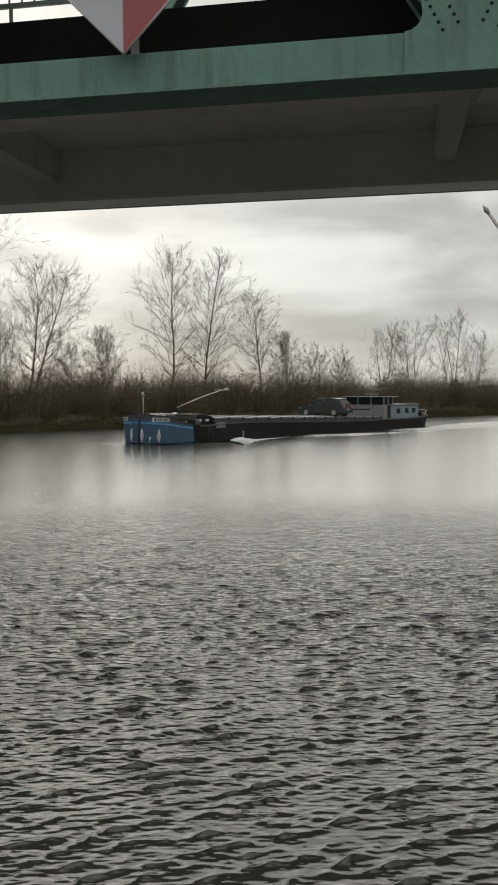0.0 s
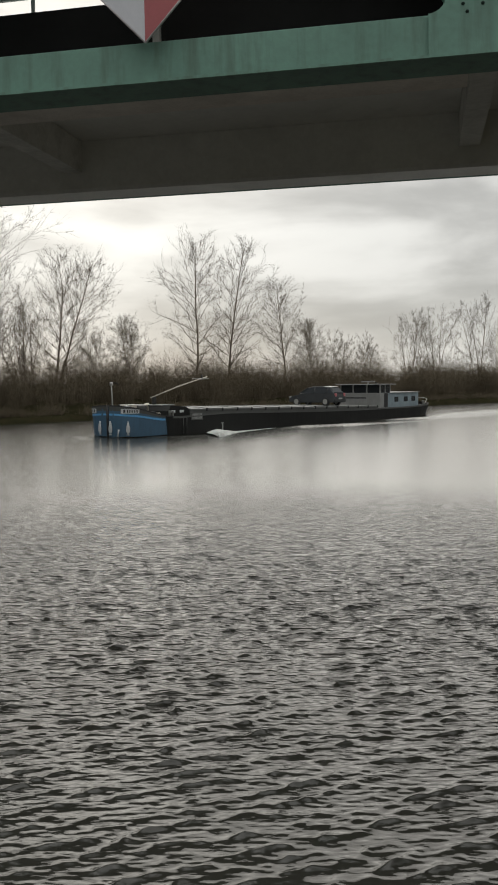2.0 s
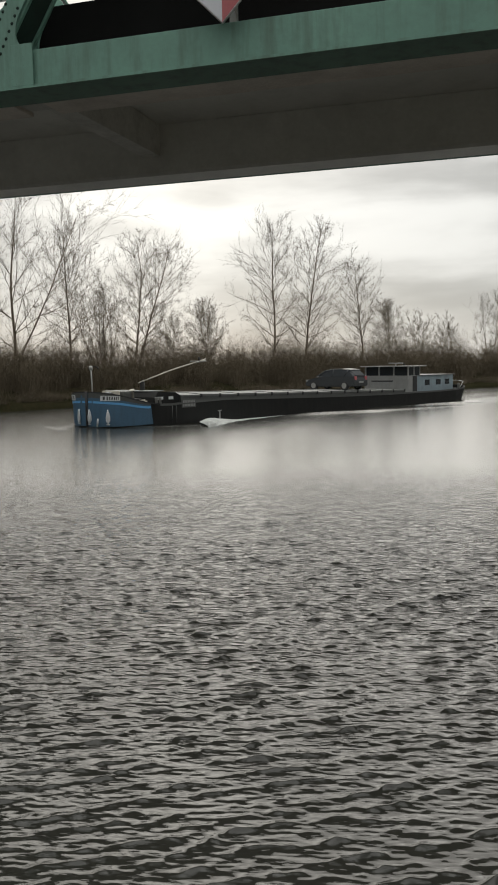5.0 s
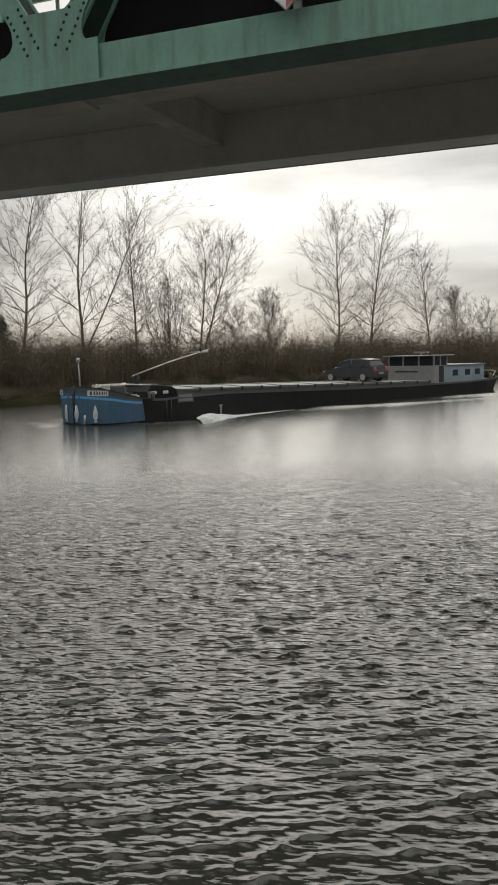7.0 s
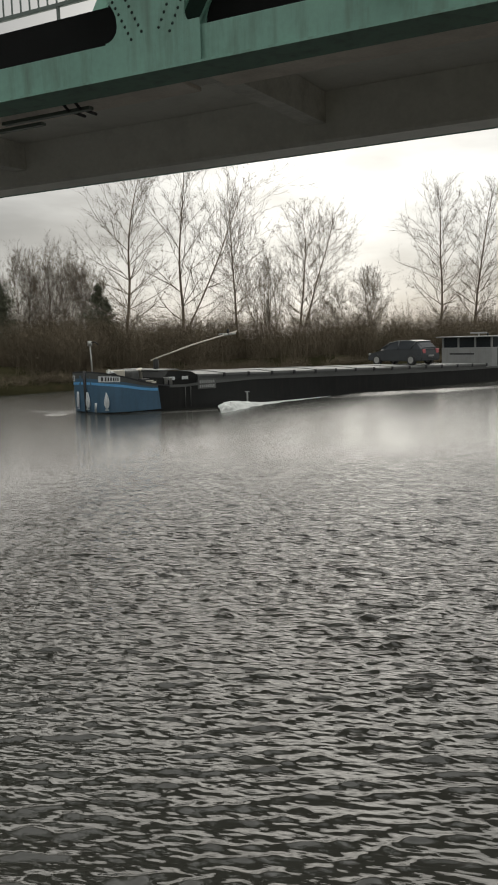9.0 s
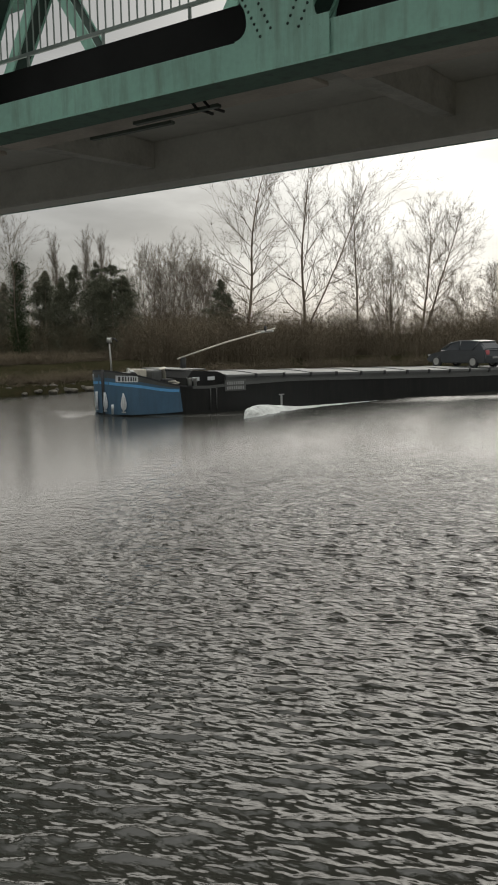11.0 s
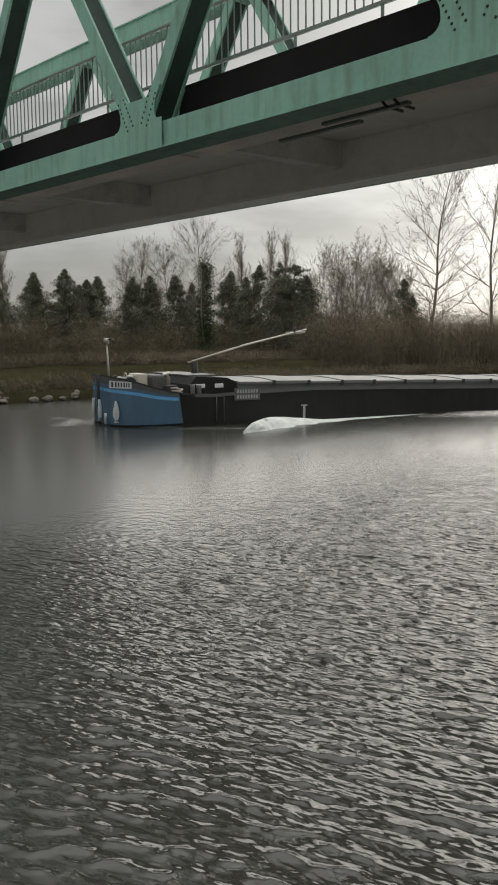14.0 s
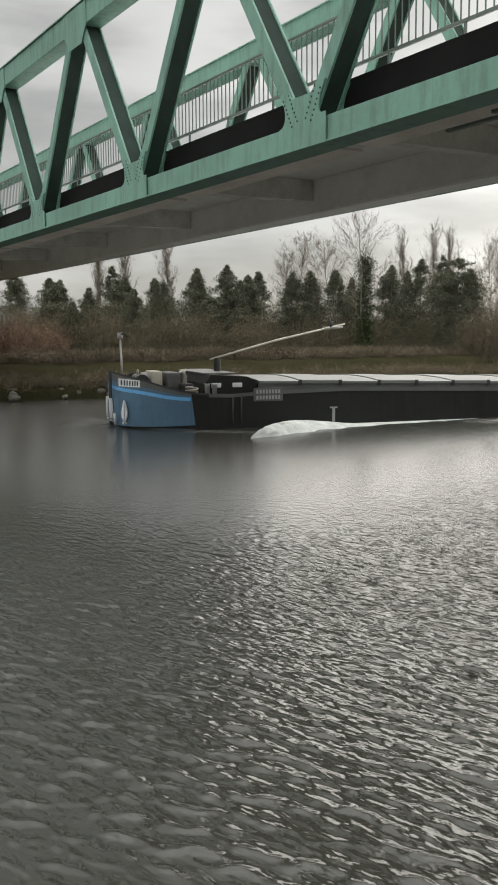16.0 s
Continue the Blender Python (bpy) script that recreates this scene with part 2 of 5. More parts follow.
M = {
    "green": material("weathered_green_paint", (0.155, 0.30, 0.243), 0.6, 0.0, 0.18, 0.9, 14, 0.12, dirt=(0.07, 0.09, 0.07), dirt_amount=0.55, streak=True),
    # darker copy of the green; shade between the flanges is put into its colour
    "green_dark": material("shaded_green_web_paint", (0.028, 0.045, 0.038), 0.85, 0.0, 0.3, 1.2, 16, 0.12, dirt=(0.03, 0.032, 0.028), dirt_amount=0.7, spec=0.15),
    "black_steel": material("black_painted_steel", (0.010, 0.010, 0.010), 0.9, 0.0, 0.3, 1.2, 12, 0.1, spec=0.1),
    "concrete": material("grey_concrete", (0.86, 0.80, 0.75), 0.9, 0.0, 0.18, 0.7, 22, 0.3, dirt=(0.60, 0.54, 0.50), dirt_amount=0.6),
    "slab": material("stained_concrete_slab", (0.84, 0.83, 0.80), 0.42, 0.0, 0.12, 0.35, 14, 0.15, dirt=(0.66, 0.65, 0.63), dirt_amount=0.6),
    "girder": material("sooty_girder_paint", (0.74, 0.73, 0.70), 0.8, 0.0, 0.2, 0.8, 14, 0.15, dirt=(0.36, 0.35, 0.33), dirt_amount=0.6),
    "rail": material("grey_green_railing_paint", (0.14, 0.17, 0.155), 0.5, 0.2, 0.2),
    "sign_white": material("white_sign_sheet", (0.62, 0.63, 0.68), 0.45, 0.0, 0.06, 3, 30, 0.03),
    "sign_red": material("faded_red_sign_sheet", (0.42, 0.11, 0.12), 0.45, 0.0, 0.1, 3, 30, 0.03),
    "sign_edge": material("pale_sign_rim", (0.72, 0.68, 0.68), 0.5, 0.0, 0.1),
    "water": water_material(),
    "foam": material("white_foam", (0.50, 0.52, 0.505), 0.8, 0.0, 0.3, 3.0, 14, 0.6),
    "earth": material("winter_grass_and_soil", (0.027, 0.026, 0.014), 1.0, 0.0, 0.4, 0.25, 6, 0.6, dirt=(0.042, 0.034, 0.02), dirt_amount=0.9, spec=0.0),
    "stone": material("wet_bank_stone", (0.10, 0.092, 0.075), 0.85, 0.0, 0.35, 1.2, 9, 0.5, random_tint=0.35),
    "brush": material("bare_winter_scrub", (0.135, 0.112, 0.08), 1.0, 0.0, 0.35, 0.3, 3, 0.0, spec=0.1),
    "olive": material("olive_winter_undergrowth", (0.14, 0.12, 0.082), 1.0, 0.0, 0.3, 0.25, 3, 0.0, spec=0.1),
    "russet": material("russet_scrub", (0.17, 0.115, 0.082), 1.0, 0.0, 0.3, 0.3, 3, 0.0, spec=0.1),
    "bark": material("grey_brown_bark", (0.19, 0.155, 0.12), 0.95, 0.0, 0.3, 1.5, 10, 0.3, spec=0.1),
    "twig": material("fine_brown_twigs", (0.165, 0.14, 0.11), 0.95, 0.0, 0.25, 0.8, 5, 0.0, spec=0.1),
    "needle": material("dark_conifer_needles", (0.105, 0.110, 0.078), 0.9, 0.0, 0.45, 0.5, 4, 0.0, spec=0.1),
    "ivy": material("dark_ivy_leaves", (0.035, 0.05, 0.022), 0.7, 0.0, 0.4, 1.0, 6, 0.0, spec=0.1),
    "blue": material("blue_hull_paint", (0.062, 0.128, 0.20), 0.4, 0.0, 0.14, 0.8, 10, 0.08, dirt=(0.05, 0.09, 0.13), dirt_amount=0.5, streak=True),
    "blue_light": material("light_blue_stripe_paint", (0.12, 0.36, 0.66), 0.4, 0.0, 0.12, 1.5, 12, 0.05),
    "hull": material("black_tarred_hull", (0.012, 0.0125, 0.012), 0.6, 0.0, 0.35, 0.7, 8, 0.12, dirt=(0.03, 0.028, 0.024), dirt_amount=0.35, streak=True, spec=0.25),
    "hull_grey": material("grey_gunwale_paint", (0.085, 0.088, 0.085), 0.5, 0.0, 0.25, 0.8, 9, 0.1, dirt=(0.06, 0.055, 0.05), dirt_amount=0.5),
    "hatch": material("grey_aluminium_hatch", (0.155, 0.16, 0.155), 0.52, 0.2, 0.15, 0.8, 8, 0.06),
    "white": material("white_boat_paint", (0.28, 0.285, 0.28), 0.5, 0.0, 0.12, 2, 12, 0.05, dirt=(0.22, 0.2, 0.18), dirt_amount=0.5, streak=True),
    "cabin": material("pale_blue_cabin_paint", (0.26, 0.33, 0.37), 0.5, 0.0, 0.18, 1.2, 10, 0.06, dirt=(0.14, 0.16, 0.17), dirt_amount=0.5),
    "cream": material("cream_machine_paint", (0.50, 0.47, 0.40), 0.6, 0.0, 0.2, 2, 14, 0.1),
    "galv": material("galvanised_steel", (0.42, 0.42, 0.40), 0.45, 0.5, 0.15),
    "anchor": material("white_painted_anchor", (0.60, 0.62, 0.63), 0.55, 0.0, 0.2, 4, 20, 0.1),
    "dark": material("dark_rubber_and_iron", (0.03, 0.03, 0.032), 0.7, 0.0, 0.3),
    "car": material("dark_grey_car_paint", (0.07, 0.075, 0.08), 0.22, 0.35, 0.08, 2, 20, 0.0),
    "glass": material("dark_window_glass", (0.03, 0.035, 0.04), 0.06, 0.0, 0.1, 2, 10, 0.0),
    "letter": material("dark_lettering", (0.05, 0.05, 0.055), 0.6, 0.0, 0.15),
    "wood": material("weathered_grey_twig", (0.42, 0.39, 0.36), 0.9, 0.0, 0.25, 4, 30, 0.2),
}


# ---------------------------------------------------------------- mesh helpers
def smooth(mesh, angle=None):
    for p in mesh.polygons:
        p.use_smooth = True
    return mesh


def part(name, bm, mat, parent=None, label="", m=None):
    """Links a bmesh as one mesh object, under parent if there is one."""
    me = bpy.data.meshes.new(name)
    bm.normal_update()
    bm.to_mesh(me)
    bm.free()
    me.materials.append(mat)
    ob = new(name, me)
    if parent is not None:
        ob.parent = parent
    if m is not None:
        ob.matrix_basis = m
    return tagged(ob, label)


def mesh_part(name, verts, faces, mat, parent=None, label="", shade=False):
    me = bpy.data.meshes.new(name)
    me.from_pydata(verts, [], faces)
    me.materials.append(mat)
    if shade:
        smooth(me)
    ob = new(name, me)
    if parent is not None:
        ob.parent = parent
    return tagged(ob, label)


def empty(name, label, category, m, group=""):
    ob = new(name)
    ob.matrix_basis = m
    return tagged(ob, label, category, group)


def box(x0, x1, y0, y1, z0, z1, bevel=0.0, bm=None, m=None):
    """A box between the given limits, with bevelled edges, added to bm."""
    b = bmesh.new()
    r = bmesh.ops.create_cube(b, size=1)
    for v in r["verts"]:
        v.co = Vector(((x0 + x1) / 2 + v.co.x * (x1 - x0), (y0 + y1) / 2 + v.co.y * (y1 - y0), (z0 + z1) / 2 + v.co.z * (z1 - z0)))
    if bevel:
        bmesh.ops.bevel(b, geom=b.edges[:], offset=bevel, segments=2, affect="EDGES", profile=0.6)
    if m is not None:
        b.transform(m)
    if bm is None:
        return b
    me = bpy.data.meshes.new("tmp")
    b.to_mesh(me)
    b.free()
    bm.from_mesh(me)
    bpy.data.meshes.remove(me)
    return bm


def tube(points, radius, sides=8, bm=None):
    """A round bar along points; radius may be one value or one for each point."""
    bm = bm or bmesh.new()
    pts = [Vector(p) for p in points]
    radii = radius if isinstance(radius, (list, tuple)) else [radius] * len(pts)
    rings = []
    for i, p in enumerate(pts):
        d = (pts[min(i + 1, len(pts) - 1)] - pts[max(i - 1, 0)]).normalized()
        a = d.orthogonal().normalized() if abs(d.z) > 0.95 else d.cross(Vector((0, 0, 1))).normalized()
        b = d.cross(a)
        rings.append([bm.verts.new(p + (a * math.cos(2 * math.pi * k / sides) + b * math.sin(2 * math.pi * k / sides)) * radii[i]) for k in range(sides)])
    for r0, r1 in zip(rings, rings[1:]):
        for k in range(sides):
            f = bm.faces.new((r0[k], r0[(k + 1) % sides], r1[(k + 1) % sides], r1[k]))
            f.smooth = True
    bm.faces.new(rings[0][::-1])
    bm.faces.new(rings[-1])
    return bm


def prism(outline, y0, y1, bm=None):
    """A plate with the outline in x and z, from y0 to y1."""
    bm = bm or bmesh.new()
    a = [bm.verts.new((x, y0, z)) for x, z in outline]
    b = [bm.verts.new((x, y1, z)) for x, z in outline]
    n = len(outline)
    bm.faces.new(a)
    bm.faces.new(b[::-1])
    for i in range(n):
        bm.faces.new((a[i], b[i], b[(i + 1) % n], a[(i + 1) % n]))
    bmesh.ops.recalc_face_normals(bm, faces=bm.faces[:])
    return bm


# ---------------------------------------------------------------- water, banks
CHOP = 1.5


def make_water():
    """One sheet of rippled water round the camera, fine across its view, coarse beyond."""
    rng = np.random.default_rng(7)
    r = [0.4, 1.2, 2.2, 3.2, 3.8]
    while r[-1] < 30:
        r.append(r[-1] + max(0.019, r[-1] * 0.0031))
    while r[-1] < 60:
        r.append(r[-1] * 1.012)
    while r[-1] < 3500:
        r.append(r[-1] * 1.09)
    r = np.array(r)
    az = np.concatenate([np.arange(-180, -70, 5.0), np.arange(-70, 22, 0.17), np.arange(22, 180, 5.0)])
    a = np.radians(az)
    A, Rr = np.meshgrid(a, r)
    X, Y = Rr * np.sin(A), Rr * np.cos(A)
    Z, DX, DY = np.zeros_like(X), np.zeros_like(X), np.zeros_like(X)
    step = np.maximum(0.019, Rr * np.where(Rr < 30, 0.0031, 0.012))
    wind = radians(-20)
    # short wind ripples on longer ones; crests are drawn together, troughs stay broad
    bands = [(0.07, 0.13, 36, 0.018), (0.13, 0.27, 64, 0.030), (0.27, 0.7, 16, 0.011)]
    bend = 0.8 * np.sin(0.35 * X + 0.2 * Y)
    for l0, l1, count, slope in bands:
        for l in np.exp(rng.uniform(np.log(l0), np.log(l1), count)):
            th = wind + rng.normal(0, 0.40)
            k = 2 * math.pi / l
            fade = np.clip((l / 3.0 - step) / (l / 6.0), 0, 1) * (slope / k)
            q = k * (X * math.sin(th) + Y * math.cos(th)) + rng.uniform(0, 2 * math.pi) + bend * rng.uniform(0.5, 1.2)
            Z += fade * np.sin(q)
            c = fade * np.cos(q)
            DX += c * math.sin(th)
            DY += c * math.cos(th)
    # peaked crests and flat troughs
    peak = Z / Z[(Rr > 4) & (Rr < 10)].std()
    Z *= np.clip(1 + 0.38 * peak, 0.45, 2.2)
    # wave height is damped by range and bearing from the camera, to suit its view
    view_left = np.clip((np.cos(A + radians(65)) - 0.74) / 0.25, 0, 1)
    calm = 1 - 0.95 * np.clip((Rr * (1 + 0.5 * view_left * view_left * (3 - 2 * view_left)) - 15) / 13, 0, 1)
    calm = calm * (0.78 + 0.22 * np.clip((Rr - 5.5) / 5.0, 0, 1))
    side = np.clip((-np.degrees(A) - 42) / 22, 0, 1)
    calm = calm * (1 - 0.5 * side * side * (3 - 2 * side))
    gust = 1.0 + 0.35 * np.sin(0.23 * X + 0.31 * Y) * np.sin(0.17 * X - 0.12 * Y + 1.0)
    Z *= calm * gust
    X += CHOP * calm * gust * DX
    Y += CHOP * calm * gust * DY
    n, k = X.shape
    verts = np.stack([X, Y, Z], -1).reshape(-1, 3)
    i = np.arange(n - 1)[:, None] * k
    j = np.arange(k)[None, :]
    j2 = (j + 1) % k
    faces = np.stack([i + j, i + k + j, i + k + j2, i + j2], -1).reshape(-1, 4)
    me = bpy.data.meshes.new("water")
    me.vertices.add(len(verts))
    me.vertices.foreach_set("co", verts.ravel())
    me.loops.add(faces.size)
    me.loops.foreach_set("vertex_index", faces.ravel().astype(np.int32))
    me.polygons.add(len(faces))
    me.polygons.foreach_set("loop_start", np.arange(0, faces.size, 4, dtype=np.int32))
    me.polygons.foreach_set("use_smooth", np.ones(len(faces), bool))
    me.update()
    me.validate()
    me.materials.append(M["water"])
    return tagged(new("water", me), "rippled grey canal water reflecting the overcast sky", "water", kind="structure")


water = make_water()

SHORE = [(-140, -290), (-75, -90), (-44, 0), (-37.7, 19.1), (-33.9, 32.4), (-30.6, 46.6), (-27.0, 55.5), (-19.5, 68.3), (35, 122.6), (400, 485), (1500, 1580)]
INLAND = Vector((-0.8, 0.6))


def shore_at(y):
    """The x of the far waterline at y."""
    for (x0, y0), (x1, y1) in zip(SHORE, SHORE[1:]):
        if y0 <= y <= y1:
            return x0 + (x1 - x0) * (y - y0) / (y1 - y0)
    return SHORE[-1][0]


PROFILE = [(-0.6, -0.8), (0.0, 0.05), (0.25, 0.42), (1.6, 0.62), (4.0, 1.25), (9.0, 1.55), (20.0, 1.8), (45.0, 2.0), (1500.0, 2.0)]


def bank_height(s):
    for (s0, z0), (s1, z1) in zip(PROFILE, PROFILE[1:]):
        if s0 <= s <= s1:
            return z0 + (z1 - z0) * (s - s0) / (s1 - s0)
    return 2.0


def make_far_bank():
    ys = [-290, -190, -90, -40] + list(np.arange(-20, 140, 1.5)) + [145, 170, 220, 300, 400, 485, 800, 1580]
    ss = [p[0] for p in PROFILE[:4]] + [2.4, 3.2, 4.0, 5.5, 7, 9, 12, 16, 20, 30, 45, 150, 500, 1500]
    verts, faces = [], []
    for y in ys:
        x = shore_at(y)
        for s in ss:
            wob = noise.noise(Vector((x * 0.3, y * 0.3, s * 0.3)))
            z = bank_height(s) + (0.16 * wob if 0.2 < s < 60 else 0)
            e = 0.25 * wob if s < 2 else 0
            verts.append((x + INLAND.x * (s + e), y + INLAND.y * (s + e), z))
    k = len(ss)
    for i in range(len(ys) - 1):
        for j in range(k - 1):
            faces.append((i * k + j, (i + 1) * k + j, (i + 1) * k + j + 1, i * k + j + 1))
    ob = mesh_part("ground_far_bank", verts, faces, M["earth"], shade=True)
    return tagged(ob, "low winter bank of dull grass and soil", "ground", kind="structure")


make_far_bank()


def make_near_bank():
    """The quay on which the viewer stands; it runs along the canal."""
    d, n = Vector((0.6, 0.8)), Vector((0.8, -0.6))
    bm = bmesh.new()
    prof = [(-0.9, -1.5), (-0.9, 1.36), (-0.84, 1.42), (-0.3, 1.44), (3, 1.45), (30, 1.6), (1800, 2.0)]
    rows = []
    for t in (-1800, -60, -20, -5, 5, 20, 60, 1800):
        rows.append([bm.verts.new((d.x * t + n.x * s, d.y * t + n.y * s, z)) for s, z in prof])
    for a, b in zip(rows, rows[1:]):
        for i in range(len(prof) - 1):
            bm.faces.new((a[i], a[i + 1], b[i + 1], b[i]))
    bmesh.ops.recalc_face_normals(bm, faces=bm.faces[:])
    ob = part("ground_near_bank", bm, M["earth"])
    return tagged(ob, "near canal bank of soil and short grass", "ground", kind="structure")


make_near_bank()


# ---------------------------------------------------------------- bridge
PANEL, FIRST = 6.67, -0.69
TRUSS_H, WIDTH = 5.4, 5.55
bridge = empty("truss_bridge", "green-painted steel truss bridge with a concrete deck over the canal", "bridge",
               pose(1.628, 9.478, 6.46, 0, 0.46, 170.25))
NODES = [FIRST + PANEL * k for k in range(-2, 10)]
U0, U1 = NODES[0] - 0.6, NODES[-1] + 0.6


def beam_between(a, b, width, depth, web=False):
    """An H-section bar in the truss plane from a to b (x, z), with open sides."""
    va, vb = Vector((a[0], 0, a[1])), Vector((b[0], 0, b[1]))
    d = vb - va
    ln = d.length
    bm = bmesh.new()
    if web:
        box(-width / 2 + 0.03, width / 2 - 0.03, -depth / 2 + 0.05, depth / 2 - 0.05, 0, ln, 0.0, bm)
    else:
        box(-width / 2, width / 2, -depth / 2, -depth / 2 + 0.05, 0, ln, 0.008, bm)
        box(-width / 2, width / 2, depth / 2 - 0.05, depth / 2, 0, ln, 0.008, bm)
    # keep the flanges in the truss plane
    zx = d.normalized()
    yx = Vector((0, 1, 0))
    xx = yx.cross(zx)
    q = Matrix((xx, yx, zx)).transposed().to_4x4()
    bm.transform(Matrix.Translation(va) @ q)
    return bm


def rounded_gusset(y0, y1):
    """A gusset plate with hollow rounded shoulders that runs out along the two diagonals."""
    right = [(0.66, 0.02), (0.66, 0.44)]
    for i in range(1, 8):
        t = i / 7 * math.pi / 2
        right.append((0.66 - 0.18 * math.sin(t), 0.62 - 0.18 * math.cos(t)))
    right += [(0.49, 0.72), (0.53, 0.83), (0.60, 0.94), (0.66, 1.03), (0.40, 1.03), (0.33, 0.94), (0.26, 0.89)]
    return prism([(x, z) for x, z in right] + [(-x, z) for x, z in right[::-1]], y0, y1)


def rivet_mesh(spots, y, r=0.021):
    bm = bmesh.new()
    for x, z in spots:
        c = bm.verts.new((x, y + r * 0.8, z))
        ring = [bm.verts.new((x + r * math.cos(k * math.pi / 3), y, z + r * math.sin(k * math.pi / 3))) for k in range(6)]
        for k in range(6):
            bm.faces.new((c, ring[k], ring[(k + 1) % 6]))
    bmesh.ops.recalc_face_normals(bm, faces=bm.faces[:])
    return bm


def make_truss(v, near, lift=0.0, rise=0.0):
    """One truss girder; v is the distance across the bridge from the near girder."""
    y = -v
    g = M["green"]
    old = set(bridge.children)
    bm = bmesh.new()
    box(U0, U1, y - 0.24, y + 0.24, 0.03, 0.44, 0.012, bm)
    box(U0, U1, y - 0.29, y + 0.29, 0.0, 0.03, 0.0, bm)
    part("bottom_chord", bm, g, bridge)
    t0, t1 = NODES[0] + PANEL / 2 - 0.5, NODES[-1] - PANEL / 2 + 0.5
    bm = bmesh.new()
    box(t0, t1, y - 0.25, y + 0.25, TRUSS_H - 0.60, TRUSS_H - 0.03, 0.012, bm)
    box(t0, t1, y - 0.30, y + 0.30, TRUSS_H - 0.03, TRUSS_H, 0.0, bm)
    part("top_chord", bm, g, bridge)
    for i, u in enumerate(NODES):
        gp = None
        for side in ((1, -1) if near else (1,)):
            bm = rounded_gusset(y + side * 0.245, y + side * 0.275)
            bm.transform(Matrix.Translation((u, 0, 0)))
            gp = part("gusset_plate", bm, g, bridge)
            if near and side == 1:
                spots = []
                for sgn in (-1, 1):
                    for q in range(7):
                        for w in (-0.085, 0.085):
                            spots.append((u + sgn * (0.20 + q * 0.042) + w * 0.9, 0.46 + q * 0.08 - sgn * w * 0.4))
                for q in range(9):
                    for w in range(2):
                        spots.append((u - 0.58 + w * 0.1 + (q % 2) * 0.04, 0.06 + q * 0.05))
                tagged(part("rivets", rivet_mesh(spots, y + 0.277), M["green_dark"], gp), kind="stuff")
        # splice cover on the chord
        bm = box(u - 0.70, u - 0.42, y + 0.277, y + 0.292, 0.03, 0.50, 0.004)
        part("splice_plate", bm, g, bridge)
        for sgn in (-1, 1):
            top = u + sgn * PANEL / 2
            if top < t0 or top > t1:
                continue
            dg = None
            # the web part takes the darker green, which stands in for shade
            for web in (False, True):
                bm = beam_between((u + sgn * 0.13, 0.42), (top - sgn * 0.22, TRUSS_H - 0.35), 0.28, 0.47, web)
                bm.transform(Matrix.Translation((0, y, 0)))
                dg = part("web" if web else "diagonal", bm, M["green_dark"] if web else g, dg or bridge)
        top = u + PANEL / 2
        if top < t1 and near:
            out = [(-0.75, TRUSS_H - 0.62), (-0.42, TRUSS_H - 1.02), (0.42, TRUSS_H - 1.02), (0.75, TRUSS_H - 0.62), (0.75, TRUSS_H - 0.05), (-0.75, TRUSS_H - 0.05)]
            bm = prism([(top + a, b) for a, b in out], y + 0.252, y + 0.275)
            part("top_gusset_plate", bm, g, bridge)
    for ob in set(bridge.children) - old:
        ob.matrix_basis = Matrix.Translation((0, 0, lift)) @ Matrix.Rotation(-rise, 4, "Y")


make_truss(0.0, True, -0.098, 0.0018)
make_truss(WIDTH, False, 0.03)


def make_deck():
    # slab carried by cross girders between a near stringer and a far edge beam
    part("deck_slab", box(U0, U1, -WIDTH + 0.32, -0.48, 0.86, 1.0), M["slab"], bridge, "stained concrete deck slab seen from beneath")
    out = [(-4.95, 0.855), (-4.95, 0.05), (-4.99, 0.0), (-WIDTH - 0.05, 0.0), (-WIDTH - 0.05, 0.02), (-WIDTH + 0.32, 0.02), (-WIDTH + 0.32, 0.855)]
    bm = prism(out, U0, U1)
    bm.transform(Matrix(((0, 1, 0, 0), (1, 0, 0, 0), (0, 0, 1, 0), (0, 0, 0, 1))))
    bmesh.ops.recalc_face_normals(bm, faces=bm.faces[:])
    part("edge_beam", bm, M["slab"], bridge, "grey concrete edge beam")
    part("stringer", box(U0, U1, -1.27, -1.145, 0.14, 0.855, 0.01), M["girder"], bridge, "grey deck stringer")
    for u in NODES:
        part("footway_slab", box(u - PANEL + 0.21, u - 0.21, -1.30, -0.30, 0.075, 0.135, 0.012), M["concrete"], bridge, "pale concrete footway slab")
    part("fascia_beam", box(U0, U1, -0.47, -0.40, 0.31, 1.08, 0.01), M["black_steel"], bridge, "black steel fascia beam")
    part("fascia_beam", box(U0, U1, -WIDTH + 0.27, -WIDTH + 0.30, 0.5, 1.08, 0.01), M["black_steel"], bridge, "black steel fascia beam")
    for u in NODES:
        # the girder is deepest beside the stringer and tapers away from it
        b2 = prism([(-0.30, 0.10), (-1.14, 0.12), (-1.14, 0.40), (-0.30, 0.40)], -0.20, 0.20)
        b3 = prism([(-1.275, 0.24), (-4.945, 0.32), (-4.945, 0.85), (-1.275, 0.85)], -0.16, 0.16)
        for b in (b2, b3):
            b.transform(Matrix.Translation((u, 0, 0)) @ Matrix.Rotation(radians(90), 4, "Z"))
            part("cross_girder", b, M["girder"], bridge)
    # service bracket with two bars below the footway
    for k, (x0, x1) in enumerate(((7.6, 9.2), (8.7, 10.4))):
        bm = box(x0, x1, -0.72 - 0.3 * k, -0.62 - 0.3 * k, -0.09, -0.04, 0.01)
        part("service_bar", bm, M["rail"], bridge)
    for x in (7.75, 7.95):
        bm = tube([(x, -0.34, 0.09), (x, -0.60, -0.065), (x, -0.98, -0.065)], 0.022, 6)
        part("hanger", bm, M["dark"], bridge)


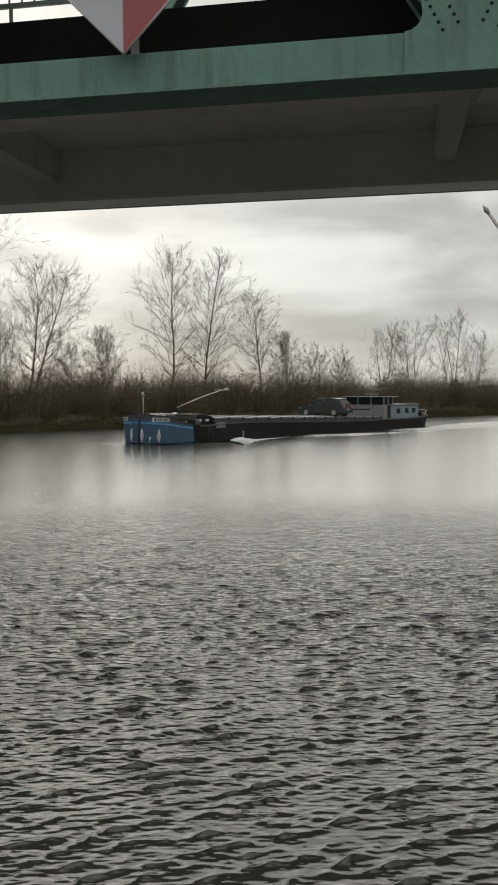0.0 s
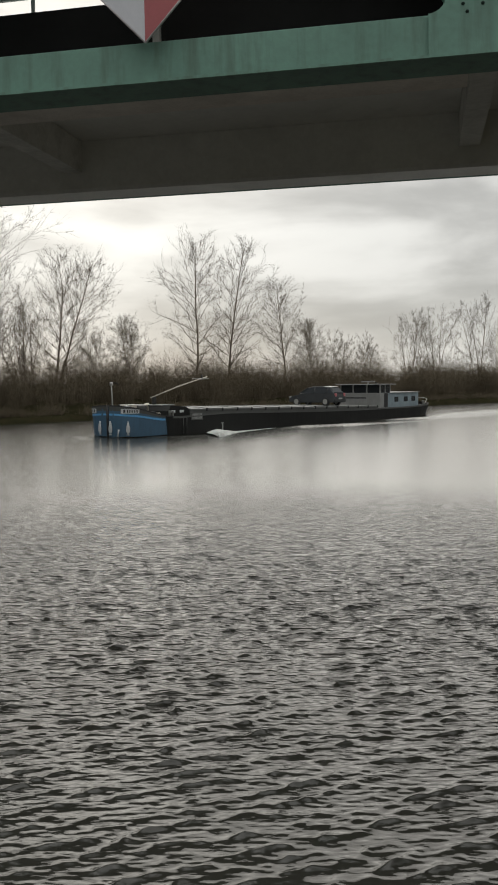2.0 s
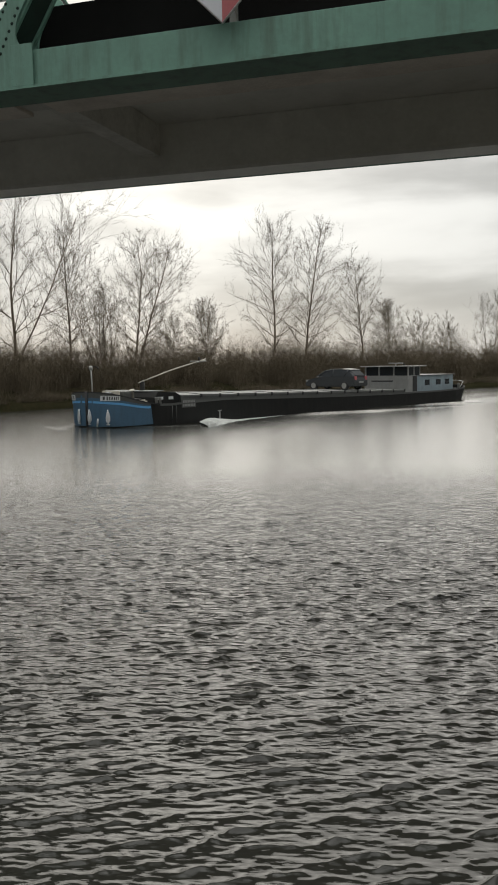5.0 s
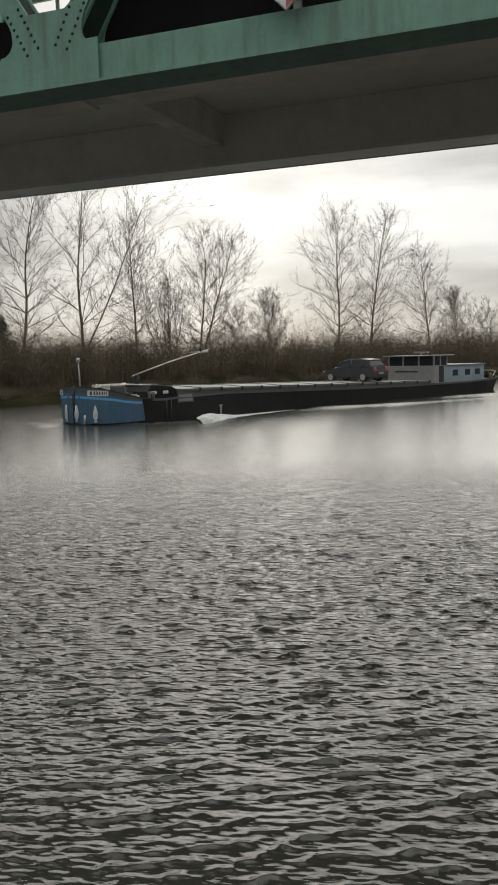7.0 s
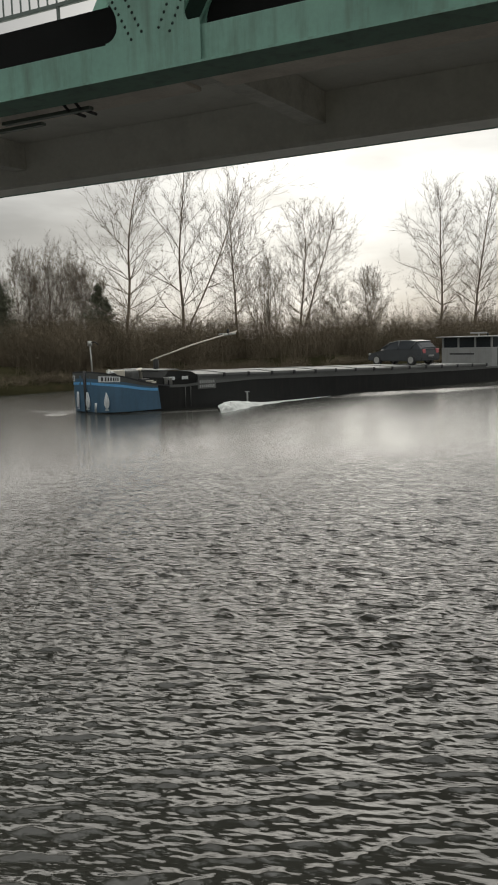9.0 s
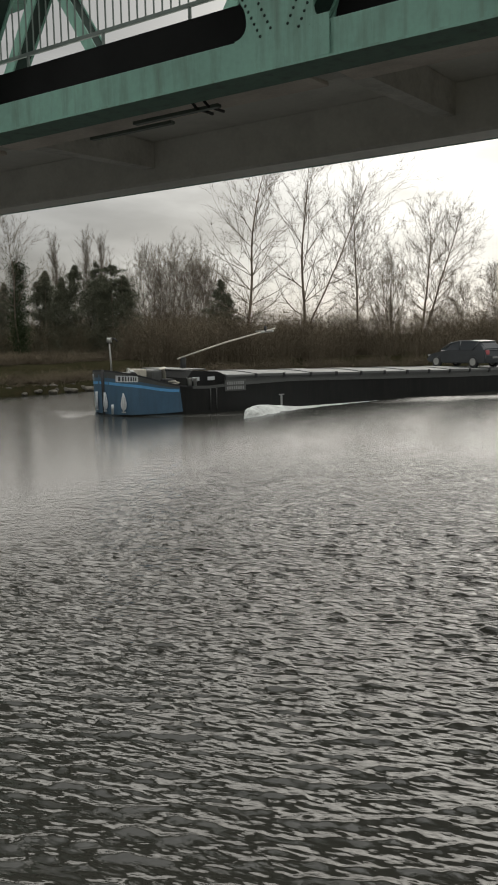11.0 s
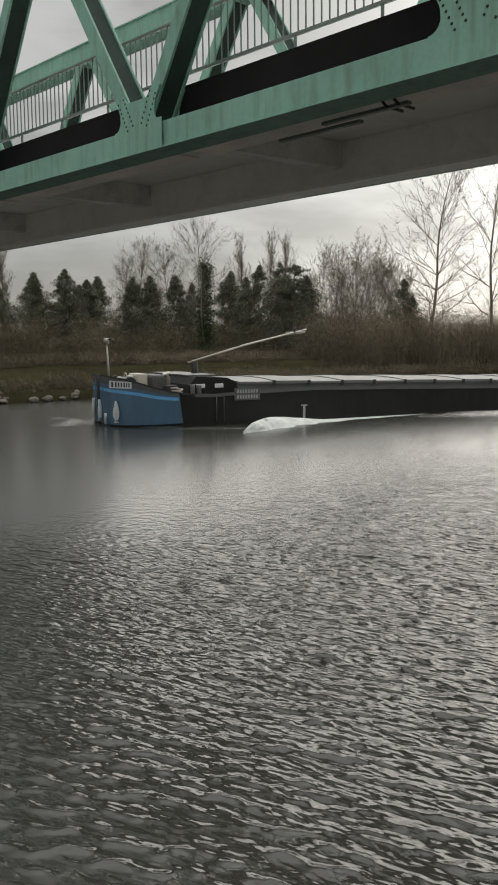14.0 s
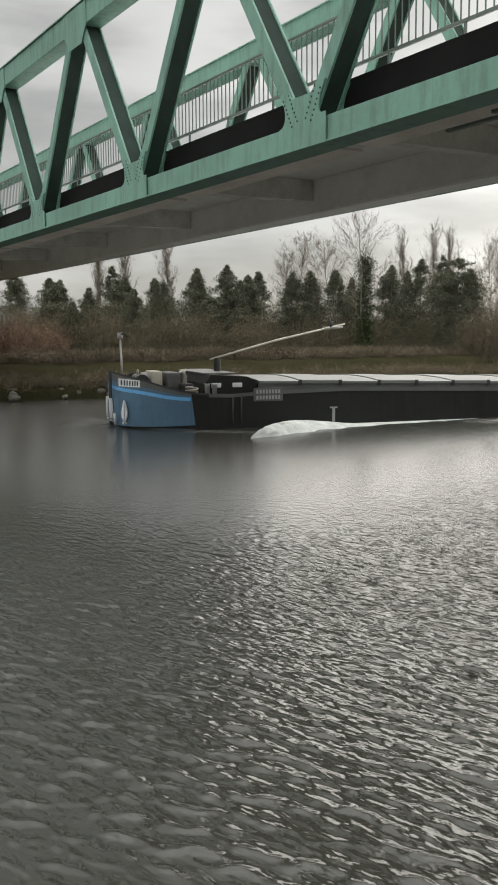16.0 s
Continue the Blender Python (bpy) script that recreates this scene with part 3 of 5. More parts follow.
make_deck()


def make_railing(v, k0, k1):
    """Railing bays on the bridge edge, one per panel."""
    first = None
    for u in NODES[k0:k1]:
        m = bridge.matrix_basis @ Matrix.Translation((u, -v, 1.08))
        if first is None:
            first = empty("railing", "grey steel railing with thin upright bars on the bridge edge", "railing", m, "railings along the bridge")
            part("top_rail", box(0, PANEL, -0.03, 0.03, 1.14, 1.19, 0.01), M["rail"], first)
            part("bottom_rail", box(0, PANEL, -0.025, 0.025, 0.20, 0.255, 0.008), M["rail"], first)
            for p in range(4):
                x = 0.3 + p * PANEL / 4
                part("foot", box(x - 0.018, x + 0.018, -0.018, 0.018, -0.08, 0.21, 0.0), M["rail"], first)
            n = 42
            me = None
            for i in range(n):
                x = (i + 0.5) * PANEL / n
                if me is None:
                    ob = part("baluster", box(-0.009, 0.009, -0.009, 0.009, 0.25, 1.15, 0.0), M["rail"], first)
                    me = ob.data
                else:
                    ob = new("baluster", me)
                    ob.parent = first
                ob.matrix_basis = Matrix.Translation((x, 0, 0))
        else:
            copy_thing(first, m)


make_railing(0.50, 0, 9)


def make_sign():
    m = bridge.matrix_basis @ Matrix.Translation((2.92, 0.44, 0.27 + 0.0))
    s = empty("navigation_sign", "diamond navigation board, half white and half red, fixed to the bridge", "sign", m)
    r = 0.78
    part("board_white", prism([(0, 0), (r * 0.98, r), (0, 2 * r)], -0.012, 0.012), M["sign_white"], s, "white half of the board")
    part("board_red", prism([(0, 0), (0, 2 * r), (-r * 0.98, r)], -0.012, 0.012), M["sign_red"], s, "faded red half of the board")
    c = [(0, 0), (r * 0.98, r), (0, 2 * r), (-r * 0.98, r)]
    for (x0, z0), (x1, z1) in zip(c, c[1:] + c[:1]):
        part("rim", tube([(x0, 0, z0), (x1, 0, z1)], 0.014, 6), M["sign_edge"], s)
    part("bracket", box(-0.04, 0.04, -0.42, -0.012, 0.42, 0.50, 0.005), M["galv"], s)
    part("bracket", box(-0.04, 0.04, -0.42, -0.012, 1.1, 1.18, 0.005), M["galv"], s)
    part("post", box(-0.04, 0.04, -0.46, -0.38, 0.05, 1.4, 0.005), M["galv"], s)


make_sign()


def make_abutment(name, u0, u1):
    bm = box(u0, u1, -WIDTH - 1.0, 1.0, -7.6, -0.02, 0.05)
    bm.transform(bridge.matrix_basis)
    ob = part(name, bm, M["concrete"])
    tagged(ob, "plain concrete bridge abutment", "abutment", kind="structure")


make_abutment("abutment_near", NODES[0] - 3.0, NODES[0] + 0.9)
make_abutment("abutment_far", NODES[-1] - 1.0, NODES[-1] + 3.0)


# ---------------------------------------------------------------- barge
BARGE_ROWS = [
    (0, 4.74, 69.52, -127.81), (2, 1.89, 65.83, -127.46), (4, -1.01, 62.01, -126.75), (6, -3.93, 58.03, -125.70),
    (8, -6.84, 53.88, -124.30), (10, -9.71, 49.55, -122.55), (12, -12.50, 45.01, -120.46), (14, -15.18, 40.24, -118.02),
    (16, -17.69, 35.24, -115.23)]


def ship(t_row):
    return pose(t_row[1], t_row[2], 0, 0, 0, t_row[3]) @ pose(-10, 0, 0, 0, 0, 1.6) @ pose(10, 0, 0)


barge = empty("barge", "long loaded cargo barge with blue bow and black hull", "barge", ship(BARGE_ROWS[0]))
# stations: metres aft of the stem, half width on deck, half width at the water, height of the deck edge
STATIONS = [(0.248, 0.03, 0.03, 1.81), (0.26, 0.55, 0.48, 1.80), (0.30, 0.95, 0.84, 1.78), (0.42, 1.36, 1.22, 1.74), (0.65, 1.74, 1.58, 1.68), (1.0, 2.04, 1.90, 1.58),
            (1.6, 2.32, 2.22, 1.38), (2.1, 2.42, 2.36, 1.25), (2.7, 2.49, 2.46, 1.15), (3.6, 2.52, 2.51, 1.10), (5.0, 2.53, 2.53, 1.18), (8.0, 2.53, 2.53, 1.24),
            (13.0, 2.53, 2.53, 1.12), (18.0, 2.53, 2.53, 1.00), (25.0, 2.53, 2.53, 0.90), (32.0, 2.53, 2.53, 0.88), (35.0, 2.48, 2.40, 0.92),
            (36.8, 2.25, 1.95, 1.00), (37.8, 1.75, 1.25, 1.08), (38.3, 1.05, 0.60, 1.14), (38.45, 0.35, 0.12, 1.16)]


def hull_side(a, z, out=0.0):
    """The hull's outer face on the port side: half width at a metres aft of the stem and height z."""
    for s0, s1 in zip(STATIONS, STATIONS[1:]):
        if s0[0] <= a <= s1[0]:
            k = (a - s0[0]) / (s1[0] - s0[0])
            top, wl, sh = (s0[i] + (s1[i] - s0[i]) * k for i in (1, 2, 3))
            return wl + (top - wl) * max(-0.3, z / sh) + out
    return 2.53 + out


def deck_edge(a):
    for s0, s1 in zip(STATIONS, STATIONS[1:]):
        if s0[0] <= a <= s1[0]:
            return s0[3] + (s1[3] - s0[3]) * (a - s0[0]) / (s1[0] - s0[0])
    return 1.1


def hull_shell(name, a0, a1, mat, low, high, out, label="", sides=(1, -1), rows=6, slant=0.0, parent=None):
    """A skin over the hull between a0 and a1; low and high give its heights as functions of a."""
    n = max(3, int((a1 - a0) / (0.09 if a1 < 4 else 0.8)) + 1)
    verts, faces = [], []
    for side in sides:
        base = len(verts)
        for i in range(n):
            for j in range(rows):
                t = j / (rows - 1)
                a = a0 + (a1 - a0) * (i / (n - 1)) ** (2.4 if a0 < 0.3 else 1.0)
                z = low(a) + (high(a) - low(a)) * t
                a += slant * (1 - t) * (i / (n - 1))
                verts.append((20 - a, side * hull_side(a, z, out), z))
        for i in range(n - 1):
            for j in range(rows - 1):
                q = (base + i * rows + j, base + (i + 1) * rows + j, base + (i + 1) * rows + j + 1, base + i * rows + j + 1)
                faces.append(q if side < 0 else q[::-1])
    ob = mesh_part(name, verts, faces, mat, parent or barge, label, shade=True)
    return ob


def make_barge():
    # closed hull body with a deck
    verts, faces = [], []
    for a, wt, ww, sh in STATIONS:
        wb = hull_side(a, -0.7)
        x = 20 - a
        if a < 2.3:
            x, wt, ww, wb = x - 0.05, wt * 0.97, ww * 0.97, wb * 0.97
        verts += [(x, wb * 0.96, -0.7), (x, ww, 0.0), (x, wt, sh), (x, max(0.02, wt - 0.12), sh), (x, max(0.02, wt - 0.12), sh - 0.22),
                  (x, -max(0.02, wt - 0.12), sh - 0.22), (x, -max(0.02, wt - 0.12), sh), (x, -wt, sh), (x, -ww, 0.0), (x, -wb * 0.96, -0.7)]
    for i in range(len(STATIONS) - 1):
        for j in range(10):
            j2 = (j + 1) % 10
            faces.append((i * 10 + j, i * 10 + j2, (i + 1) * 10 + j2, (i + 1) * 10 + j))
    faces += [tuple(range(9, -1, -1)), tuple((len(STATIONS) - 1) * 10 + j for j in range(10))]
    mesh_part("hull", verts, faces, M["hull"], barge, "black tarred steel hull")
    hull_shell("bow_plating", 0.249, 2.42, M["blue"], lambda a: 0.05 + 0.03 * a, lambda a: deck_edge(a) - 0.005, 0.012, "blue painted bow plating", slant=0.14)
    hull_shell("bow_stripe", 0.249, 2.40, M["blue_light"], lambda a: deck_edge(a) - 0.58 + 0.13 * a, lambda a: deck_edge(a) - 0.47 + 0.13 * a, 0.03, "light blue stripe", rows=3)
    hull_shell("bulwark_band", 0.249, 2.42, M["hull_grey"], lambda a: deck_edge(a) - 0.30 + 0.085 * a, lambda a: deck_edge(a) + 0.01, 0.026, "dark grey bulwark band", rows=3)
    part("stem_bar", tube([(19.74, 0, -0.3), (19.77, 0, 0.9), (19.78, 0, 1.84)], 0.07, 8), M["dark"], barge)
    hull_shell("rubbing_strake", 3.0, 38.2, M["hull_grey"], lambda a: deck_edge(a) - 0.10, lambda a: deck_edge(a) + 0.02, 0.035, "grey rubbing strake", rows=3)
    hull_shell("rail_cap", 0.249, 3.0, M["dark"], lambda a: deck_edge(a) - 0.03, lambda a: deck_edge(a) + 0.035, 0.05, rows=3)
    # name boards on the bow; the letters are plain bars
    for side in (1, -1):
        bd = hull_shell("name_board", 0.31, 0.84, M["anchor"], lambda a: 1.38, lambda a: 1.66 - 0.06 * a, 0.045, "white name board", sides=(side,), rows=3)
        for k in range(7):
            a = 0.35 + k * 0.066
            hull_shell("letter_bar", a, a + 0.036, M["letter"], lambda a: 1.42, lambda a: 1.62 - 0.06 * a, 0.055, sides=(side,), rows=2, parent=bd)
    # home port board amidships
    bd = part("port_board", box(20 - 5.60, 20 - 4.55, 2.545, 2.565, 0.86, 1.30, 0.004), M["hull_grey"], barge, "grey board with two rows of lettering")
    for row in range(2):
        for k in range(8):
            x = 20 - 4.65 - k * 0.112
            part("letter_bar", box(x - 0.07, x, 2.566, 2.574, 1.12 - row * 0.20, 1.25 - row * 0.20), M["white"], bd)
    # white anchors and fenders against the bow
    for a, side, ang in ((0.2515, 1, 78), (0.48, 1, 44), (0.262, -1, 78)):
        y = side * (hull_side(a, 0.5) + 0.10)
        bm = bmesh.new()
        for q in (-1, 1):
            out = [(0, 0.95), (q * 0.07, 0.78), (q * 0.13, 0.5), (q * 0.12, 0.32), (q * 0.04, 0.16), (0, 0.30)]
            prism(out, -0.035, 0.035, bm)
        tube([(0, 0.05, 0.95), (0, 0.06, 0.05)], 0.03, 6, bm)
        tube([(-0.10, 0.02, 0.09), (0.10, 0.02, 0.09)], 0.03, 6, bm)
        bm.transform(Matrix.Scale(0.88, 4))
        part("anchor", bm, M["anchor"], barge, "white painted bow anchor", pose(20.07 - a, y, 0.10, 0, 0, -ang * side))
    part("fender_bar", tube([(19.78, 0.82, 0.08), (19.83, 0.95, 0.46)], 0.05, 8), M["anchor"], barge, "white hanging fender bar")
    # foredeck gear
    part("bow_mast", tube([(19.36, 0, 1.3), (19.38, 0, 2.2), (19.42, 0, 3.0)], [0.042, 0.038, 0.03], 8), M["galv"], barge, "slim grey bow mast")
    lampb = part("mast_lamp", tube([(19.42, 0, 2.96), (19.42, 0, 3.16)], [0.11, 0.09], 10), M["galv"], barge)
    part("lamp_arm", tube([(19.42, 0.0, 3.1), (19.3, 0.25, 3.12), (19.25, 0.42, 3.0)], 0.03, 6), M["dark"], lampb)
    wl = part("windlass", box(18.35, 19.0, -0.6, 0.7, 0.95, 1.5, 0.06), M["dark"], barge, "dark iron windlass")
    for y in (-0.75, 0.85):
        bm = bmesh.new()
        bmesh.ops.create_cone(bm, cap_ends=True, segments=20, radius1=0.25, radius2=0.25, depth=0.14)
        bmesh.ops.bevel(bm, geom=bm.edges[:], offset=0.02, segments=1, affect="EDGES")
        bm.transform(pose(18.85, y, 1.5, 90, 0, 0))
        part("drum", bm, M["dark"], wl)
    bm = bmesh.new()
    bmesh.ops.create_cone(bm, cap_ends=True, segments=16, radius1=0.12, radius2=0.12, depth=1.2)
    bm.transform(pose(18.80, 0.05, 1.60, 90, 0, 0))
    part("chain_shaft", bm, M["galv"], wl)
    bm = bmesh.new()
    for k in range(9):
        t = k / 8
        tube([(18.72 + 0.5 * t, 0.35, 1.62 - 0.26 * t + 0.03 * (k % 2)), (18.78 + 0.5 * t, 0.35, 1.60 - 0.26 * t + 0.03 * (k % 2))], 0.045, 6, bm)
    part("chain", bm, M["galv"], wl, "pale anchor chain")
    part("brake_cover", box(18.62, 18.8, 0.30, 0.62, 1.55, 1.80, 0.05), M["anchor"], wl, "white brake cover")
    part("hand_wheel", tube([(18.98, 0.75 + 0.16 * math.cos(q * 0.5236), 1.74 + 0.16 * math.sin(q * 0.5236)) for q in range(13)], 0.02, 6), M["galv"], wl, "pale hand wheel")
    part("water_tank", box(17.50, 18.0, -0.3, 0.95, 0.9, 1.80, 0.10), M["hull_grey"], barge, "dark grey rounded deck tank")
    part("rope_coil", tube([(17.3 + 0.22 * math.cos(q * 0.7), 1.55 + 0.22 * math.sin(q * 0.7), 1.0 + 0.012 * q) for q in range(30)], 0.03, 6), M["cream"], barge, "coil of pale rope")
    part("locker", box(18.10, 18.50, -0.30, 0.70, 0.95, 1.84, 0.05), M["cream"], barge, "cream steel deck locker")
    part("locker", box(17.15, 17.6, 0.5, 1.3, 0.9, 1.42, 0.05), M["dark"], barge, "dark deck locker")
    part("ventilator", tube([(17.36, 0.8, 0.9), (17.36, 0.8, 1.70), (17.42, 0.82, 1.86)], [0.10, 0.10, 0.15], 10), M["cream"], barge)
    for a, y in ((3.05, 2.2), (3.05, -2.2), (3.3, 2.2), (36.2, 2.0), (36.2, -2.0)):
        part("bollard", tube([(20 - a, y, 0.85), (20 - a, y, deck_edge(a) + 0.30), (20 - a, y, deck_edge(a) + 0.34)], [0.09, 0.09, 0.12], 10), M["galv"], barge)
    # black fore cabin
    fc = part("fore_cabin", prism([(20 - 2.85, 0.9), (20 - 4.7, 0.9), (20 - 4.8, 1.52), (20 - 4.45, 1.68), (20 - 3.2, 1.76), (20 - 2.95, 1.46)], -2.2, 2.2), M["hull"], barge, "black fore cabin with a bright flat roof")
    part("cabin_roof", box(20 - 4.3, 20 - 3.15, -2.1, 1.5, 1.745, 1.79, 0.01), M["hatch"], fc, "pale metal roof sheet")
    for a in (3.36, 4.10):
        part("cabin_window", box(20 - a - 0.17, 20 - a + 0.17, 2.19, 2.22, 1.33, 1.48, 0.01), M["anchor"], fc, "small white-framed cabin window")
    for a in (3.82, 4.12):
        part("side_rail", tube([(20 - a, 2.56, 0.12), (20 - a, 2.60, 1.0), (20 - a + 0.05, 2.45, 1.06)], 0.022, 6), M["hull_grey"], barge)
    # derrick post and boom
    part("derrick_post", tube([(15.92, 0, 1.0), (15.92, 0, 2.25)], 0.13, 12), M["hull"], barge, "black derrick post")
    bo = part("boom", tube([(16.2, 0, 2.20), (13.7, 0, 2.86), (10.9, 0, 3.47)], [0.032, 0.04, 0.028], 8), M["cream"], barge, "long pale derrick boom")
    part("crosstree", tube([(11.46, -0.75, 3.34), (11.46, 0.55, 3.34)], 0.035, 6), M["galv"], bo)
    part("crosstree", tube([(11.75, 0.0, 3.28), (11.0, 0.0, 3.36)], 0.05, 6), M["galv"], bo)
    part("masthead_lamp", tube([(11.46, 0, 3.30), (11.46, 0, 3.58)], 0.06, 8), M["dark"], bo)
    # hold coaming and arched hatch covers
    def coam(a):
        return 1.50 - (a - 5) * 0.0200
    bm = bmesh.new()
    for y0, y1 in ((2.12, 2.2), (-2.2, -2.12)):
        out = [(20 - 4.85, 0.9), (20 - 27.6, 0.7), (20 - 27.6, coam(27.6)), (20 - 4.85, coam(5.1))]
        prism(out, y0, y1, bm)
    part("coaming", bm, M["hull_grey"], barge, "grey hold coaming")
    n = 15
    for k in range(n):
        a0, a1 = 4.88 + k * 1.515, 4.88 + (k + 1) * 1.515 - 0.03
        flat = a0 > 19.0
        verts, faces = [], []
        lift = 0.03 if k % 2 else 0.0
        for a in (a0, a1):
            for q in range(9):
                y = -2.24 + 4.48 * q / 8
                crown = (0.05 if flat else 0.10) * (1 - (abs(y) / 2.24) ** 2.2)
                verts.append((20 - a, y, coam(a) + 0.02 + crown + lift))
        for a in (a0, a1):
            for q in range(9):
                y = -2.24 + 4.48 * q / 8
                verts.append((20 - a, y, coam(a) - 0.06))
        for q in range(8):
            faces += [(q, q + 1, 10 + q, 9 + q), (18 + q, 27 + q, 28 + q, 19 + q), (q, 18 + q, 19 + q, q + 1), (9 + q, 10 + q, 28 + q, 27 + q)]
        faces += [(0, 9, 27, 18), (8, 26, 35, 17)]
        hc = mesh_part("hatch_cover", verts, faces, M["hatch"], barge)
        part("clamp", box(20 - a1 - 0.06, 20 - a1 + 0.06, 2.22, 2.28, coam(a1) - 0.12, coam(a1) + 0.07, 0.01), M["dark"], hc)
    part("draught_mark", box(20 - 7.5 - 0.05, 20 - 7.5 + 0.05, 2.535, 2.55, 0.02, 0.55), M["white"], barge, "white draught scale on the hull")
    part("draught_mark", box(20 - 7.5 - 0.14, 20 - 7.5 + 0.14, 2.535, 2.55, 0.55, 0.60), M["white"], barge, "white draught scale on the hull")
    # wheelhouse and aft cabin
    wh = part("wheelhouse", box(20 - 29.9, 20 - 28.6, -1.95, 1.95, 0.70, 2.08, 0.05), M["white"], barge, "white wheelhouse with dark windows")
    part("panel_stripe", box(20 - 28.6 - 0.0, 20 - 28.585, -1.3, 0.6, 1.62, 1.72), M["dark"], wh)
    part("window_band", box(20 - 30.4, 20 - 28.7, -1.85, 1.85, 2.08, 2.74, 0.03), M["glass"], wh, "dark wheelhouse glazing")
    for y in (-1.87, -0.65, 0.65, 1.87):
        part("window_post", box(20 - 28.72, 20 - 28.62, y - 0.05, y + 0.05, 2.06, 2.76, 0.01), M["white"], wh)
    for a in (29.5, 30.35):
        part("window_post", box(20 - a - 0.05, 20 - a + 0.05, 1.82, 1.9, 2.06, 2.76, 0.01), M["white"], wh)
    part("wheelhouse_roof", box(20 - 31.0, 20 - 28.2, -2.1, 2.1, 2.74, 2.81, 0.03), M["white"], wh, "flat pale wheelhouse roof")
    part("radar", box(20 - 30.1, 20 - 29.9, -0.6, 0.6, 2.95, 3.05, 0.02), M["white"], wh)
    part("radar_post", tube([(-10, 0, 2.78), (-10, 0, 2.96)], 0.05, 8), M["galv"], wh)
    part("horn", tube([(-9.4, 1.1, 2.80), (-9.4, 1.1, 2.98)], 0.07, 8), M["dark"], wh)
    ac = part("aft_cabin", box(20 - 35.6, 20 - 29.92, -1.85, 1.85, 0.70, 2.05, 0.06), M["cabin"], barge, "pale blue aft cabin")
    part("cabin_roof", box(20 - 35.7, 20 - 30.45, -1.95, 1.95, 2.05, 2.10, 0.01), M["white"], ac, "white cabin roof")
    for a in (31.5, 33.2, 34.6):
        part("cabin_window", box(20 - a - 0.35, 20 - a + 0.35, 1.845, 1.87, 1.30, 1.72, 0.01), M["glass"], ac, "dark cabin window")
    part("cabin_door", box(20 - 29.8, 20 - 29.2, 1.95, 1.975, 0.9, 2.05, 0.01), M["dark"], wh, "dark wheelhouse door")
    part("stern_rail", tube([(-16.2, 2.15, 1.0), (-17.2, 1.9, 1.45), (-18.2, 1.0, 1.5), (-18.35, 0, 1.5), (-18.2, -1.0, 1.5), (-17.2, -1.9, 1.45), (-16.2, -2.15, 1.0)], 0.03, 6), M["galv"], barge)
    part("rudder_post", tube([(-18.5, 0, -0.4), (-18.5, 0, 1.7)], 0.07, 8), M["dark"], barge)


make_barge()


